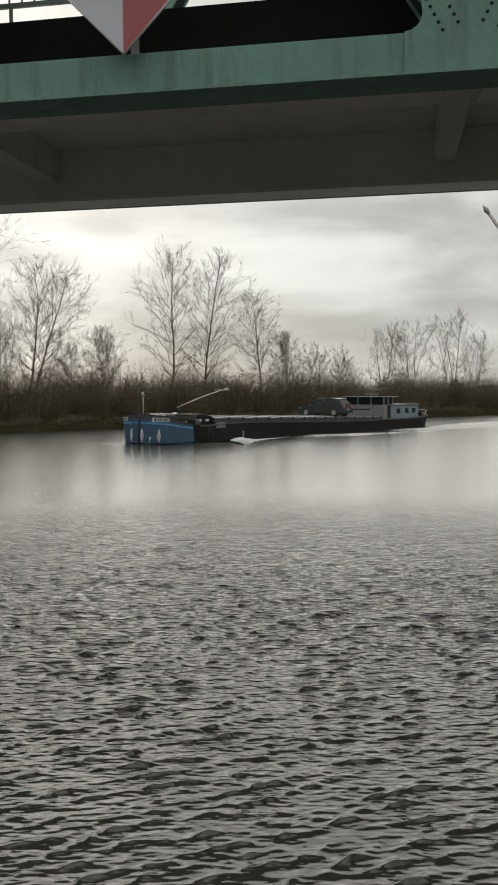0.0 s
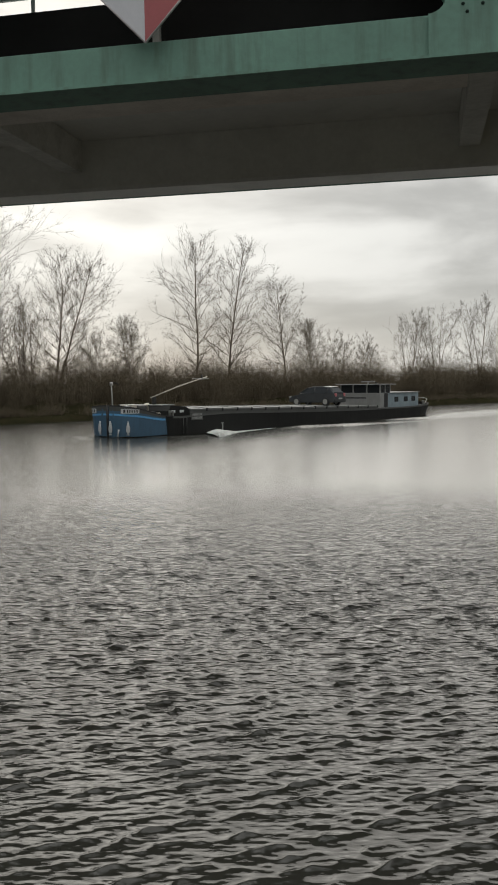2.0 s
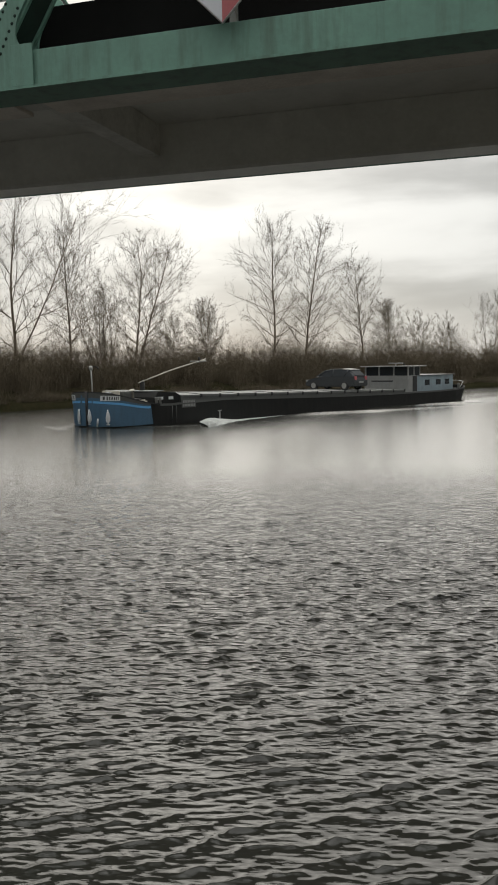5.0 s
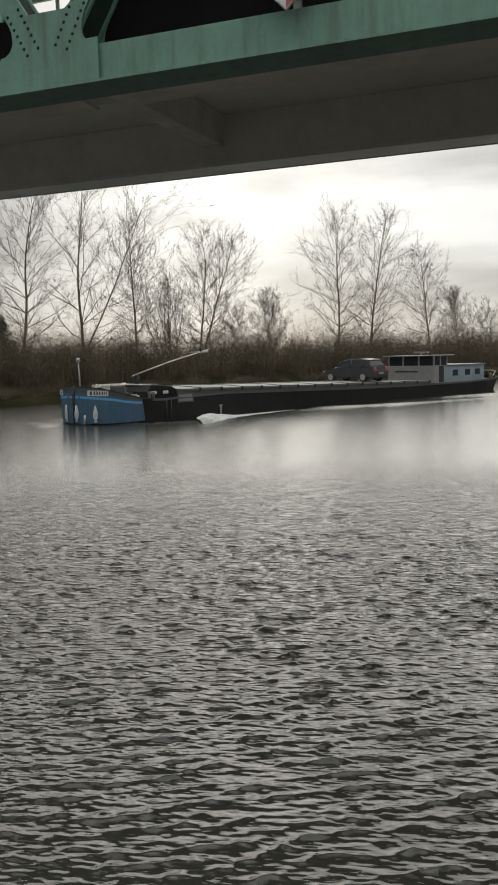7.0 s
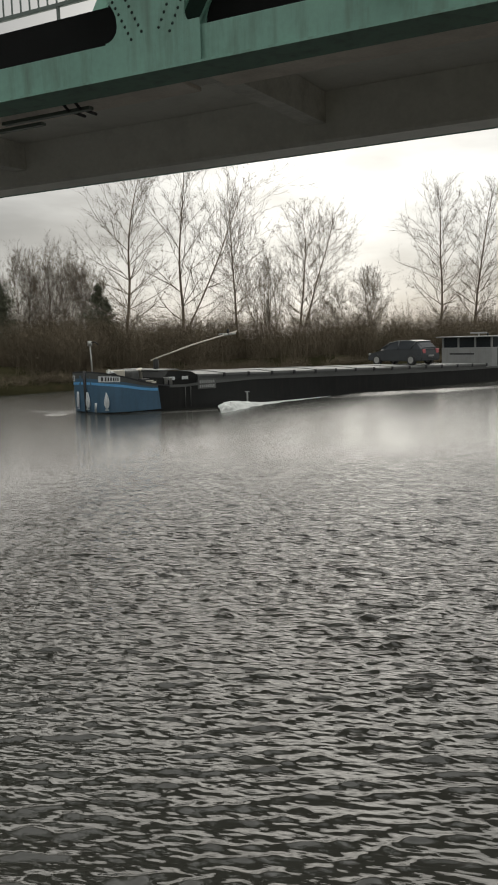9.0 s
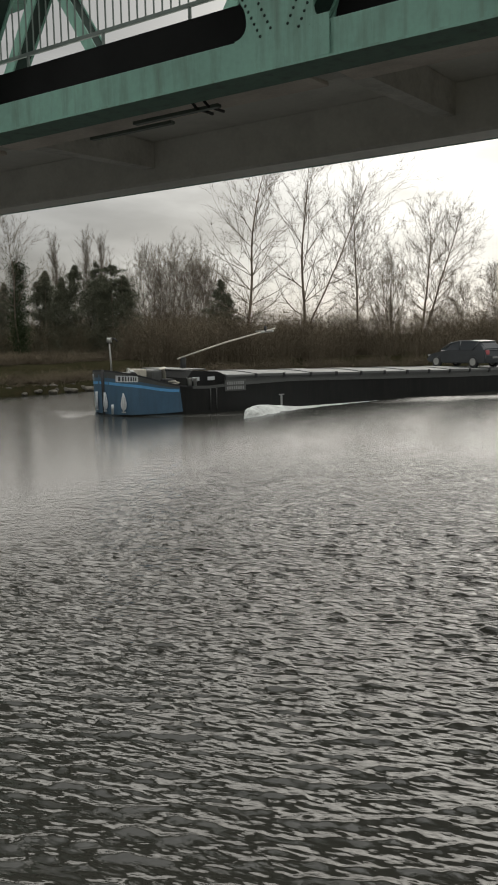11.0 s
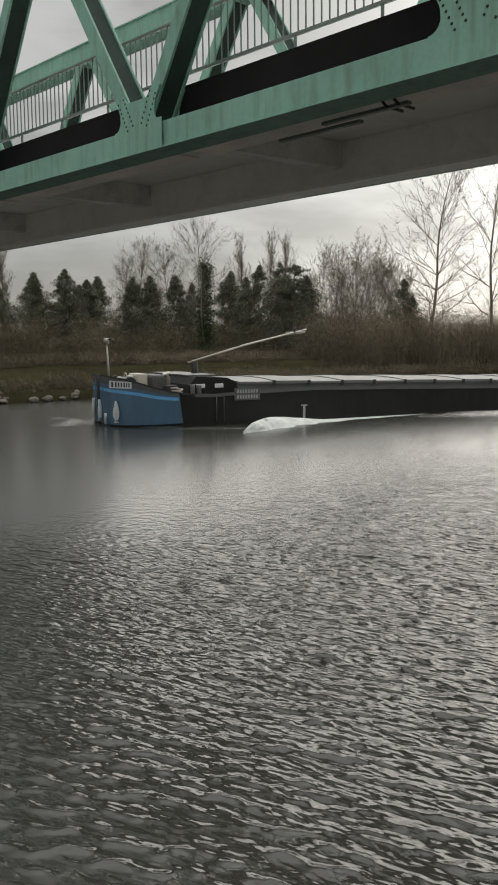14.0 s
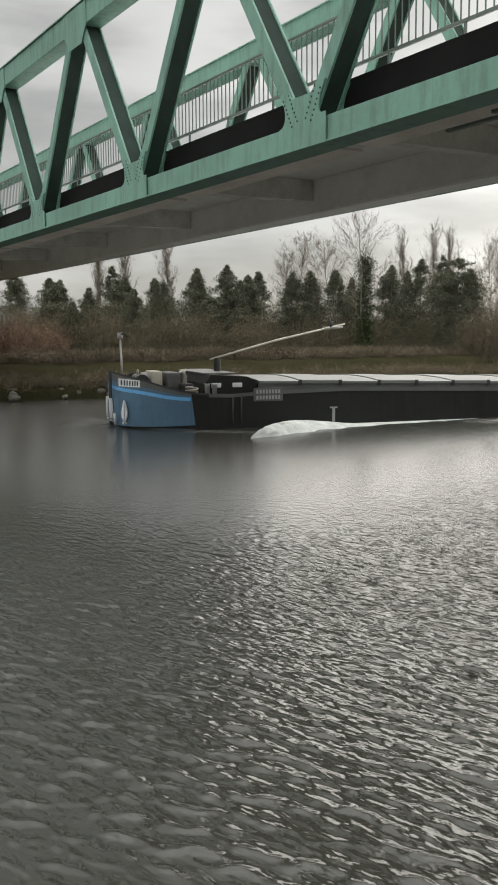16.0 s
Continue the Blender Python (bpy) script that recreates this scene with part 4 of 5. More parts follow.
def make_car(m):
    """A parked five-door car; its length runs along x, with the nose at +x."""
    car = empty("car", "dark grey hatchback car parked across the barge's hatches", "car", m)
    # lofted body: half widths follow the height
    def shell(name, top, low, w_low, w_top, mat, label=""):
        verts, faces = [], []
        n = len(top)
        for (x, z), (x2, z2) in zip(top, low):
            for y, q in ((-1, 0), (1, 0), (1, 1), (-1, 1)):
                verts.append((x if q else x2, y * (w_top if q else w_low), z if q else z2))
        for i in range(n - 1):
            for j in range(4):
                j2 = (j + 1) % 4
                faces.append((i * 4 + j, i * 4 + j2, (i + 1) * 4 + j2, (i + 1) * 4 + j))
        faces += [(3, 2, 1, 0), tuple((n - 1) * 4 + j for j in range(4))]
        bm = bmesh.new()
        vs = [bm.verts.new(v) for v in verts]
        for f in faces:
            bm.faces.new([vs[k] for k in f])
        bmesh.ops.recalc_face_normals(bm, faces=bm.faces[:])
        bmesh.ops.bevel(bm, geom=[e for e in bm.edges if e.calc_face_angle(0) > 0.5], offset=0.05, segments=2, affect="EDGES")
        return part(name, bm, mat, car, label)
    xs = [-2.1, -2.05, -1.6, -0.8, 0.0, 0.75, 1.3, 1.85, 2.1]
    zt = [0.62, 0.90, 0.96, 0.96, 0.95, 0.93, 0.84, 0.72, 0.52]
    zl = [0.34, 0.26, 0.24, 0.24, 0.24, 0.24, 0.24, 0.26, 0.34]
    shell("body", list(zip(xs, zt)), list(zip(xs, zl)), 0.86, 0.82, M["car"])
    xs = [-2.0, -1.55, -0.9, -0.1, 0.45, 1.15]
    zt = [1.0, 1.40, 1.46, 1.45, 1.34, 0.93]
    shell("cabin_glass", list(zip(xs, zt)), [(x, 0.9) for x in xs], 0.80, 0.62, M["glass"], "dark car windows")
    # pale roof panel stands in for sky light on the dark paint
    part("roof", prism([(-1.62, 1.42), (-0.9, 1.485), (-0.1, 1.475), (0.4, 1.38), (0.4, 1.35), (-0.1, 1.44), (-0.9, 1.45), (-1.6, 1.385)], -0.62, 0.62), M["galv"], car, "car roof with sky brightness put into its pale colour")
    for y in (-0.74, 0.74):
        for p in ([(1.15, 0.92), (0.42, 1.36)], [(-0.25, 0.93), (-0.25, 1.43)], [(-1.2, 0.94), (-1.5, 1.40)]):
            bm = tube([(x, y * (1.05 if z < 1.2 else 0.87), z) for x, z in p], 0.035, 6)
            part("pillar", bm, M["car"], car)
    for x in (-1.3, 1.32):
        for y in (-0.80, 0.80):
            bm = bmesh.new()
            bmesh.ops.create_cone(bm, cap_ends=True, segments=24, radius1=0.32, radius2=0.32, depth=0.21)
            bmesh.ops.bevel(bm, geom=[e for e in bm.edges if e.calc_length() < 0.15], offset=0.03, segments=2, affect="EDGES")
            wheel = part("wheel", bm, M["dark"], car, "", pose(x, y, 0.32, 90, 0, 0))
            bm = bmesh.new()
            bmesh.ops.create_cone(bm, cap_ends=True, segments=20, radius1=0.20, radius2=0.19, depth=0.225)
            part("rim", bm, M["galv"], wheel, "bright wheel rim")
    for y in (-0.62, 0.62):
        part("headlight", box(1.88, 2.08, y - 0.16, y + 0.16, 0.60, 0.72, 0.03), M["white"], car)
        part("tail_light", box(-2.11, -2.02, y - 0.12, y + 0.12, 0.70, 0.95, 0.03), M["sign_red"], car)
    part("number_plate", box(-2.125, -2.10, -0.26, 0.26, 0.5, 0.61), M["white"], car)
    return car


CAR_ON_BARGE = pose(20 - 22.3, -0.1, 1.22, 0, 0, -90)
car = make_car(ship(BARGE_ROWS[0]) @ CAR_ON_BARGE)


# ---------------------------------------------------------------- bow wave and wake
def make_bow_wave():
    """A foaming wedge off the shoulder of the hull, its tip set outward to fit the camera's view."""
    rng = np.random.default_rng(3)
    inner = [(3.4, 5.6), (4.1, 4.6), (5.0, 3.4), (5.9, 2.6), (7.0, 2.56), (8.6, 2.56), (10.6, 2.56), (13.2, 2.56)]
    outer = [(3.42, 5.65), (4.6, 5.3), (5.8, 4.9), (7.0, 4.4), (8.2, 4.1), (9.6, 3.8), (11.2, 3.4), (13.4, 2.8)]
    n, k = 70, 16
    verts, faces = [], []

    def along(c, t):
        q = t * (len(c) - 1)
        i = min(int(q), len(c) - 2)
        return Vector(c[i]).lerp(Vector(c[i + 1]), q - i)
    for i in range(n):
        t = i / (n - 1)
        p, q = along(inner, t), along(outer, t)
        body = math.sin(math.pi * min(1.0, t * 1.5) ** 0.62) * 0.30 + 0.05 * t * (1 - t) + 0.015
        for j in range(k):
            s = j / (k - 1)
            c = p.lerp(q, s * (1 - 0.06 * rng.random() * (s > 0.8) - 0.12 * (0.5 + 0.5 * math.sin(t * 37)) * (s > 0.5) - 0.2 * t))
            z = body * math.sin(math.pi * min(1, 0.12 + s * 0.95)) * (0.93 + 0.14 * rng.random()) - 0.01 - 0.02 * (s > 0.95)
            verts.append((20 - c.x + 0.02 * rng.normal(), c.y + 0.02 * rng.normal(), z))
    for i in range(n - 1):
        for j in range(k - 1):
            faces.append((i * k + j, i * k + j + 1, (i + 1) * k + j + 1, (i + 1) * k + j))
    ob = mesh_part("bow_wave", verts, faces, M["foam"], shade=True)
    tagged(ob, "white foaming bow wave along the barge's side", "wave", kind="stuff")
    return ob


def make_wake():
    """Smooth ridges that run back from the barge on its port side and astern."""
    verts, faces = [], []

    def ridge(p0, p1, width, height, n=40):
        base = len(verts)
        d = (Vector(p1) - Vector(p0))
        side = Vector((-d.y, d.x)).normalized()
        for i in range(n):
            t = i / (n - 1)
            c = Vector(p0) + d * t + side * 0.25 * math.sin(t * 9)
            env = math.sin(math.pi * min(1, t * 4) / 2) * (1 - t) ** 0.5
            for j in range(7):
                s = j / 6 * 2 - 1
                verts.append((c.x + side.x * width * s, c.y + side.y * width * s, height * env * (math.cos(s * math.pi) * 0.5 + 0.5) - 0.03))
        for i in range(n - 1):
            for j in range(6):
                faces.append((base + i * 7 + j, base + i * 7 + j + 1, base + (i + 1) * 7 + j + 1, base + (i + 1) * 7 + j))
    ridge((9, 3.2), (-8, 7.5), 0.8, 0.22)
    ridge((-3, 3.4), (-24, 8.5), 0.9, 0.2)
    ridge((-13, 3.2), (-42, 9.0), 1.0, 0.22)
    ridge((-18, 1.5), (-60, 8.0), 1.0, 0.14)
    ridge((-18.6, -0.5), (-62, -2.5), 1.2, 0.13)
    ridge((20.6, 0.1), (15.2, 5.0), 0.7, 0.13)
    ridge((20.6, -0.1), (9.0, -9.5), 0.9, 0.18)
    ridge((20.9, 0.3), (20.2, -4.0), 0.8, 0.12)
    ob = mesh_part("wake", verts, faces, M["water"], shade=True)
    tagged(ob, "smooth wake ridges spreading from the barge", "wave", kind="stuff")
    return ob


bow_wave = make_bow_wave()
wake = make_wake()


# ---------------------------------------------------------------- trees and scrub
def limb(rng, segs, p, d, length, r0, steps, up=0.1, wob=0.12, r1=None):
    """Adds a bent tapering branch to segs; returns its points with directions."""
    pts = [(p, d, r0)]
    r1 = r0 * 0.35 if r1 is None else r1
    for i in range(steps):
        d = (d + Vector((rng.normal(0, wob), rng.normal(0, wob), rng.normal(0, wob * 0.6) + up))).normalized()
        q = p + d * (length / steps)
        ra = r0 + (r1 - r0) * i / steps
        rb = r0 + (r1 - r0) * (i + 1) / steps
        segs.append((p, q, ra, rb))
        pts.append((q, d, rb))
        p = q
    return pts


def segs_mesh(name, segs, mat, parent, sides=3):
    P = np.array([s[0] for s in segs])
    Q = np.array([s[1] for s in segs])
    r0 = np.array([s[2] for s in segs])[:, None]
    r1 = np.array([s[3] for s in segs])[:, None]
    d = Q - P
    d /= np.linalg.norm(d, axis=1)[:, None] + 1e-9
    ref = np.where(np.abs(d[:, 2:3]) > 0.9, np.array([[1.0, 0, 0]]), np.array([[0, 0, 1.0]]))
    a = np.cross(d, ref)
    a /= np.linalg.norm(a, axis=1)[:, None]
    b = np.cross(d, a)
    rings = []
    for c, r in ((P, r0), (Q, r1)):
        for k in range(sides):
            t = 2 * math.pi * k / sides
            rings.append(c + (a * math.cos(t) + b * math.sin(t)) * r)
    verts = np.stack(rings, 1).reshape(-1, 3)
    base = np.arange(len(segs))[:, None, None] * 2 * sides
    quad = np.array([(k, (k + 1) % sides, sides + (k + 1) % sides, sides + k) for k in range(sides)])[None]
    faces = (base + quad).reshape(-1, 4)
    return quick_mesh(name, verts, faces, mat, parent)


def quick_mesh(name, verts, faces, mat, parent):
    me = bpy.data.meshes.new(name)
    n = faces.shape[1]
    me.vertices.add(len(verts))
    me.vertices.foreach_set("co", np.asarray(verts, np.float32).ravel())
    me.loops.add(faces.size)
    me.loops.foreach_set("vertex_index", faces.ravel().astype(np.int32))
    me.polygons.add(len(faces))
    me.polygons.foreach_set("loop_start", np.arange(0, faces.size, n, dtype=np.int32))
    me.update()
    me.materials.append(mat)
    ob = new(name, me)
    if parent is not None:
        ob.parent = parent
    return ob


def rotate_from(rng, d, angle, around):
    side = d.orthogonal().normalized()
    side.rotate(Matrix.Rotation(around, 3, d))
    v = d.copy()
    v.rotate(Matrix.Rotation(angle, 3, side))
    return v


FORM = {  # stems, limbs a stem, lowest limb, crown radius over height, limb angle below and above
    "slim": (1, 46, 0.19, 0.265, 66, 30), "big": (1, 54, 0.16, 0.32, 64, 26), "ivy": (1, 30, 0.40, 0.26, 60, 28),
    "poplar": (1, 70, 0.08, 0.07, 22, 9), "bushy": (4, 15, 0.14, 0.24, 56, 28), "fan": (10, 12, 0.20, 0.16, 38, 16)}


def grow(rng, kind, height):
    """Segments of the trunk and crown of a bare tree of that height, and its outermost twigs."""
    trunk, crown, tips = [], [], []
    stems, nlimb, first, radius, low, high = FORM[kind]
    for s in range(stems):
        lean = {"bushy": 0.15, "fan": 0.23}.get(kind, 0.025)
        d = Vector((rng.normal(0, lean), rng.normal(0, lean), 1)).normalized()
        p = Vector((rng.normal(0, 0.25), rng.normal(0, 0.25), -0.3)) if stems > 1 else Vector((0, 0, -0.3))
        hh = height * (0.97 if s == 0 else rng.uniform(0.70, 0.95))
        r = height * (0.0112 if stems == 1 else 0.0055)
        pts = limb(rng, trunk, p, d, hh + 0.3, r * 0.85, 14, up=0.04, wob=0.012 if kind == "poplar" else 0.045, r1=0.012)
        lines = [pts]
        if kind == "big":
            side = Vector((0.33, 0.06, 0.95)).normalized()
            lines.append(limb(rng, trunk, Vector((0.05, 0, 1.6)), side, height * 0.80, r * 0.48, 14, up=0.012, wob=0.03, r1=0.02))
        turn = rng.uniform(0, 6.283)
        for i in range(nlimb):
            t = first + (0.97 - first) * ((i + rng.random()) / nlimb)
            q, dd, rr = lines[i % len(lines)][min(14, max(2, int(t * 14)))]
            u = max(0.0, min(1.0, (t - first) / (1 - first)))
            # egg-shaped crown, widest below its middle
            wide = radius * height * math.sin(math.pi * (0.16 + 0.84 * u) ** 0.72) ** 0.7 * rng.uniform(0.65, 1.12)
            ang = radians(low + (high - low) * u) * rng.uniform(0.85, 1.12)
            ln = max(0.5, wide) / max(0.25, math.sin(ang)) * 0.94 + 0.2
            turn += 2.4 + rng.normal(0, 0.35)
            b0 = rotate_from(rng, dd, ang, turn)
            lp = limb(rng, crown, q, b0, ln, max(0.001 * height, rr * 0.42), 6, up=0.045, wob=0.10, r1=0.009)
            for m in range(9):
                q2, d2, r2 = lp[rng.integers(1, 7)]
                c0 = rotate_from(rng, d2, rng.uniform(0.35, 0.85) * (0.45 if kind == "poplar" else 1.0), rng.uniform(0, 6.283))
                l2 = ln * rng.uniform(0.16, 0.38) + 0.15
                tp = limb(rng, crown, q2, c0, l2, max(0.0065, r2 * 0.55), 3, up=0.25 if kind == "poplar" else 0.08, wob=0.16, r1=0.005)
                for w in range(10 if height > 13 else 7):
                    q3, d3, r3 = tp[rng.integers(1, 4)]
                    e0 = rotate_from(rng, d3, rng.uniform(0.3, 0.9), rng.uniform(0, 6.283))
                    tips.append((q3, e0 * (0.18 + l2 * rng.uniform(0.25, 0.6))))
    return trunk, crown, tips


def twig_mesh(rng, tips):
    """Thin tapering twigs, one triangle each."""
    P = np.array([t[0] for t in tips])
    E = np.array([t[1] for t in tips])
    w = np.cross(E, rng.normal(0, 1, E.shape))
    w *= 0.0075 / (np.linalg.norm(w, axis=1)[:, None] + 1e-9)
    return np.stack([P - w, P + w, P + E], 1).reshape(-1, 3)


def leaf_cards(rng, centres, size, count, spread):
    """Small crossed leaf blades scattered round the centres, as triangles."""
    c = np.repeat(np.asarray(centres, float), count, axis=0)
    n = len(c)
    c = c + rng.normal(0, 1, (n, 3)) * spread
    a = rng.normal(0, 1, (n, 3))
    a /= np.linalg.norm(a, axis=1)[:, None]
    b = np.cross(a, rng.normal(0, 1, (n, 3)))
    b /= np.linalg.norm(b, axis=1)[:, None] + 1e-9
    s = size * rng.uniform(0.5, 1.3, (n, 1))
    verts = np.stack([c - a * s, c + b * s * 0.55, c + a * s], 1).reshape(-1, 3)
    return verts, np.arange(n * 3).reshape(-1, 3)


TREE_LABEL = {
    "slim": ("tall slender leafless tree with fine upswept twigs", "tree", "bare trees along the far bank"),
    "big": ("large leafless tree with a leaning second stem", "tree", "bare trees along the far bank"),
    "bushy": ("low bushy leafless tree with several stems", "tree", "bare trees along the far bank"),
    "fan": ("leafless many-stemmed tree spreading like a fan", "tree", "bare trees along the far bank"),
    "poplar": ("narrow upright leafless poplar", "tree", "poplars behind the conifers"),
    "ivy": ("leafless tree with its trunk wrapped in dark ivy", "tree", ""),
    "con": ("dark green pointed conifer", "tree", "conifers behind the far bank"),
    "dome": ("broad dense dark conifer with a ragged top", "tree", ""),
}


def make_bare_tree(kind, x, y, top, seed):
    rng = np.random.default_rng(seed)
    base = 1.4
    label, cat, grp = TREE_LABEL[kind]
    ob = empty("bare_tree", label, cat, pose(x, y, base), grp)
    trunk, crown, tips = grow(rng, kind, top - base)
    segs_mesh("trunk", trunk, M["bark"], ob, 6)
    cr = segs_mesh("crown", crown, M["twig"], ob, 3)
    v = twig_mesh(rng, tips)
    tagged(quick_mesh("fine_twig", v, np.arange(len(v)).reshape(-1, 3), M["twig"], cr), kind="stuff")
    if kind == "ivy":
        cs = [(0, 0, z) for z in np.linspace(0.3, (top - base) * 0.72, 60)]
        v, f = leaf_cards(rng, cs, 0.11, 130, np.array([0.36, 0.36, 0.3]))
        quick_mesh("ivy", v, f, M["ivy"], ob)


def make_conifer(kind, x, y, top, seed):
    rng = np.random.default_rng(seed)
    base = 1.4
    h = top - base
    label, cat, grp = TREE_LABEL[kind]
    ob = empty("conifer", label, cat, pose(x, y, base), grp)
    trunk = []
    limb(rng, trunk, Vector((0, 0, -0.3)), Vector((0, 0, 1)), h * 0.98 + 0.3, h * 0.016, 6, 0, 0.01, r1=0.02)
    segs_mesh("trunk", trunk, M["bark"], ob, 6)
    cs, loose = [], []
    wide = (0.46 if kind == "con" else 0.40) * h * rng.uniform(0.85, 1.25)
    # branches in ragged tiers; some stems carry a second, lower leader
    tops = [(0.0, 0.0, 1.0)] + ([(rng.normal(0, 0.10) * h, rng.normal(0, 0.10) * h, rng.uniform(0.74, 0.92)) for _ in range(rng.integers(1, 4))])
    for i in range(250 if kind == "con" else 330):
        lx, ly, lh = tops[0] if i % 2 else tops[rng.integers(0, len(tops))]
        t = rng.random() ** 0.85
        prof = 1.08 * (1 - t) ** 0.92 if kind == "con" else (1 - t ** 3.2) ** 0.6
        ph = rng.uniform(0, 6.283)
        rag = 0.62 + 0.9 * abs(noise.noise(Vector((math.cos(ph) * 1.4 + i % 3, math.sin(ph) * 1.4, t * 8 + seed))))
        rad = wide * prof * rag * rng.uniform(0.6, 1.35) * (1.0 if lh == 1.0 else 0.7) + 0.04
        z0 = h * lh * (0.05 + 0.93 * t)
        for q in (0.35, 0.6, 0.82, 1.0):
            loose.append(0.07 + 0.14 * (1 - t))
            rise = (0.10 if t > 0.4 else -0.10) * rad * q
            cs.append((lx * (1 - 0.4 * t) + math.cos(ph) * rad * q, ly * (1 - 0.4 * t) + math.sin(ph) * rad * q, z0 + rise))
    v, f = leaf_cards(rng, cs, 0.085, 23, np.repeat(np.array(loose), 23)[:, None])
    quick_mesh("foliage", v, f, M["needle"], ob)


TREES = [
    ("slim", -8.0, 90.9, 18.2), ("slim", -4.8, 94.2, 18.1), ("slim", 1.3, 101.6, 14.7), ("slim", 5.0, 105.3, 10.2),
    ("bushy", 20.0, 127.2, 13.7), ("bushy", 25.1, 135.1, 14.0), ("bushy", 32.2, 139.3, 16.5), ("bushy", 37.6, 144.7, 13.1),
    ("slim", -20.8, 83.8, 15.2), ("big", -28.1, 71.3, 18.6), ("slim", -30.7, 65.0, 17.6), ("slim", -25.8, 78.8, 16.0),
    ("fan", -23.8, 83.5, 12.1), ("slim", -22.1, 88.0, 16.5), ("slim", -15.5, 94.6, 10.0), ("slim", 5.4, 112.6, 10.4),
    ("bushy", -18.3, 89.0, 8.8), ("bushy", -15.3, 94.9, 9.9), ("bushy", 13.1, 120.3, 9.4), ("bushy", 9.2, 119.2, 9.7),
    ("fan", -42.4, 72.4, 12.6), ("fan", -43.4, 78.6, 12.4), ("fan", -44.5, 72.8, 11.4), ("fan", -40.9, 78.9, 10.6),
    ("ivy", -45.6, 55.0, 12.1), ("poplar", -59.1, 79.2, 13.4), ("poplar", -59.2, 83.1, 14.4), ("poplar", -59.3, 86.9, 14.4),
    ("poplar", -69.1, 45.3, 10.2), ("poplar", -70.0, 48.9, 10.7), ("poplar", -65.6, 50.6, 11.1),
    ("slim", -54.6, 56.7, 11.8), ("slim", -52.2, 58.8, 11.3), ("slim", -54.9, 55.4, 9.8),
    ("dome", -43.9, 65.4, 9.6), ("con", -35.6, 70.3, 8.2), ("con", -45.8, 65.8, 10.0), ("con", -49.3, 67.5, 10.0),
    ("con", -58.7, 34.1, 7.3), ("con", -54.9, 33.7, 5.4), ("con", -57.8, 37.0, 6.6), ("con", -60.6, 41.0, 8.7),
    ("con", -56.9, 40.5, 6.6), ("con", -55.4, 45.7, 8.4), ("con", -56.2, 49.6, 8.9), ("con", -54.2, 50.2, 8.0),
    ("con", -51.7, 53.0, 8.2), ("con", -52.8, 56.2, 8.6), ("con", -50.7, 57.1, 8.7), ("con", -50.4, 64.6, 9.3),
    ("con", -62.9, 33.5, 8.0), ("con", -42.1, 64.6, 8.6), ("con", -64.5, 38.5, 7.6), ("con", -59.6, 45.5, 7.4), ("con", -58.2, 53.0, 7.9),
    ("con", -55.6, 59.5, 8.1), ("con", -53.0, 62.0, 8.2), ("con", -51.6, 68.5, 9.0), ("con", -47.0, 69.0, 8.8), ("con", -66.5, 31.0, 7.4),
    ("con", -57.5, 43.0, 7.6), ("con", -58.6, 48.0, 8.2), ("con", -56.5, 53.6, 8.6), ("con", -61.5, 36.2, 7.2),
    ("con", -48.6, 62.0, 8.9), ("con", -53.8, 47.6, 7.4), ("con", -62.6, 43.6, 8.0)]
for i, (kind, x, y, top) in enumerate(TREES):
    if kind in ("con", "dome"):
        make_conifer(kind, x, y, top, 100 + i)
    else:
        make_bare_tree(kind, x, y, top, 100 + i)


def make_scrub(name, label, y0, y1, s0, s1, top, clumps, stems, mat, seed, ragged=0.3, reach=0.5):
    """A belt of bare rounded bushes: stems fan out of each root and carry short side twigs."""
    rng = np.random.default_rng(seed)
    cy = rng.uniform(y0, y1, clumps)
    cs = rng.uniform(s0, s1, clumps)
    cx = np.array([shore_at(v) for v in cy]) + INLAND.x * cs
    cz = np.array([bank_height(v) for v in cs]) - 0.1
    ch = (top - cz) * (1 - ragged * rng.random(clumps) ** 1.2)
    cy = cy + INLAND.y * cs
    idx = np.repeat(np.arange(clumps), stems)
    n = len(idx)
    ang = rng.uniform(0, 2 * math.pi, n)
    tilt = np.abs(rng.normal(0, reach, n))
    P = np.stack([cx[idx] + rng.normal(0, 0.35, n), cy[idx] + rng.normal(0, 0.35, n), cz[idx]], 1)
    D = np.stack([np.sin(tilt) * np.cos(ang), np.sin(tilt) * np.sin(ang), np.cos(tilt)], 1)
    T = P + D * (ch[idx] * rng.uniform(0.55, 1.0, n))[:, None]
    W = np.stack([-np.sin(ang + 1), np.cos(ang + 1), np.zeros(n)], 1) * rng.uniform(0.008, 0.018, (n, 1))
    allv = [np.stack([P - W, P + W, T], 1)]
    for k in range(7):
        f = rng.uniform(0.25, 1.0, (n, 1))
        Q = P + (T - P) * f
        e = np.concatenate([rng.normal(0, 0.5, (n, 2)), rng.uniform(-0.1, 0.8, (n, 1))], 1) * rng.uniform(0.35, 0.9, (n, 1))
        wv = np.cross(e, rng.normal(0, 1, (n, 3)))
        wv /= np.linalg.norm(wv, axis=1)[:, None] + 1e-9
        allv.append(np.stack([Q - wv * 0.010, Q + wv * 0.010, Q + e], 1))
    v = np.concatenate(allv).reshape(-1, 3)
    ob = quick_mesh(name, v, np.arange(len(v)).reshape(-1, 3), mat, None)
    tagged(ob, label, "scrub", kind="stuff")


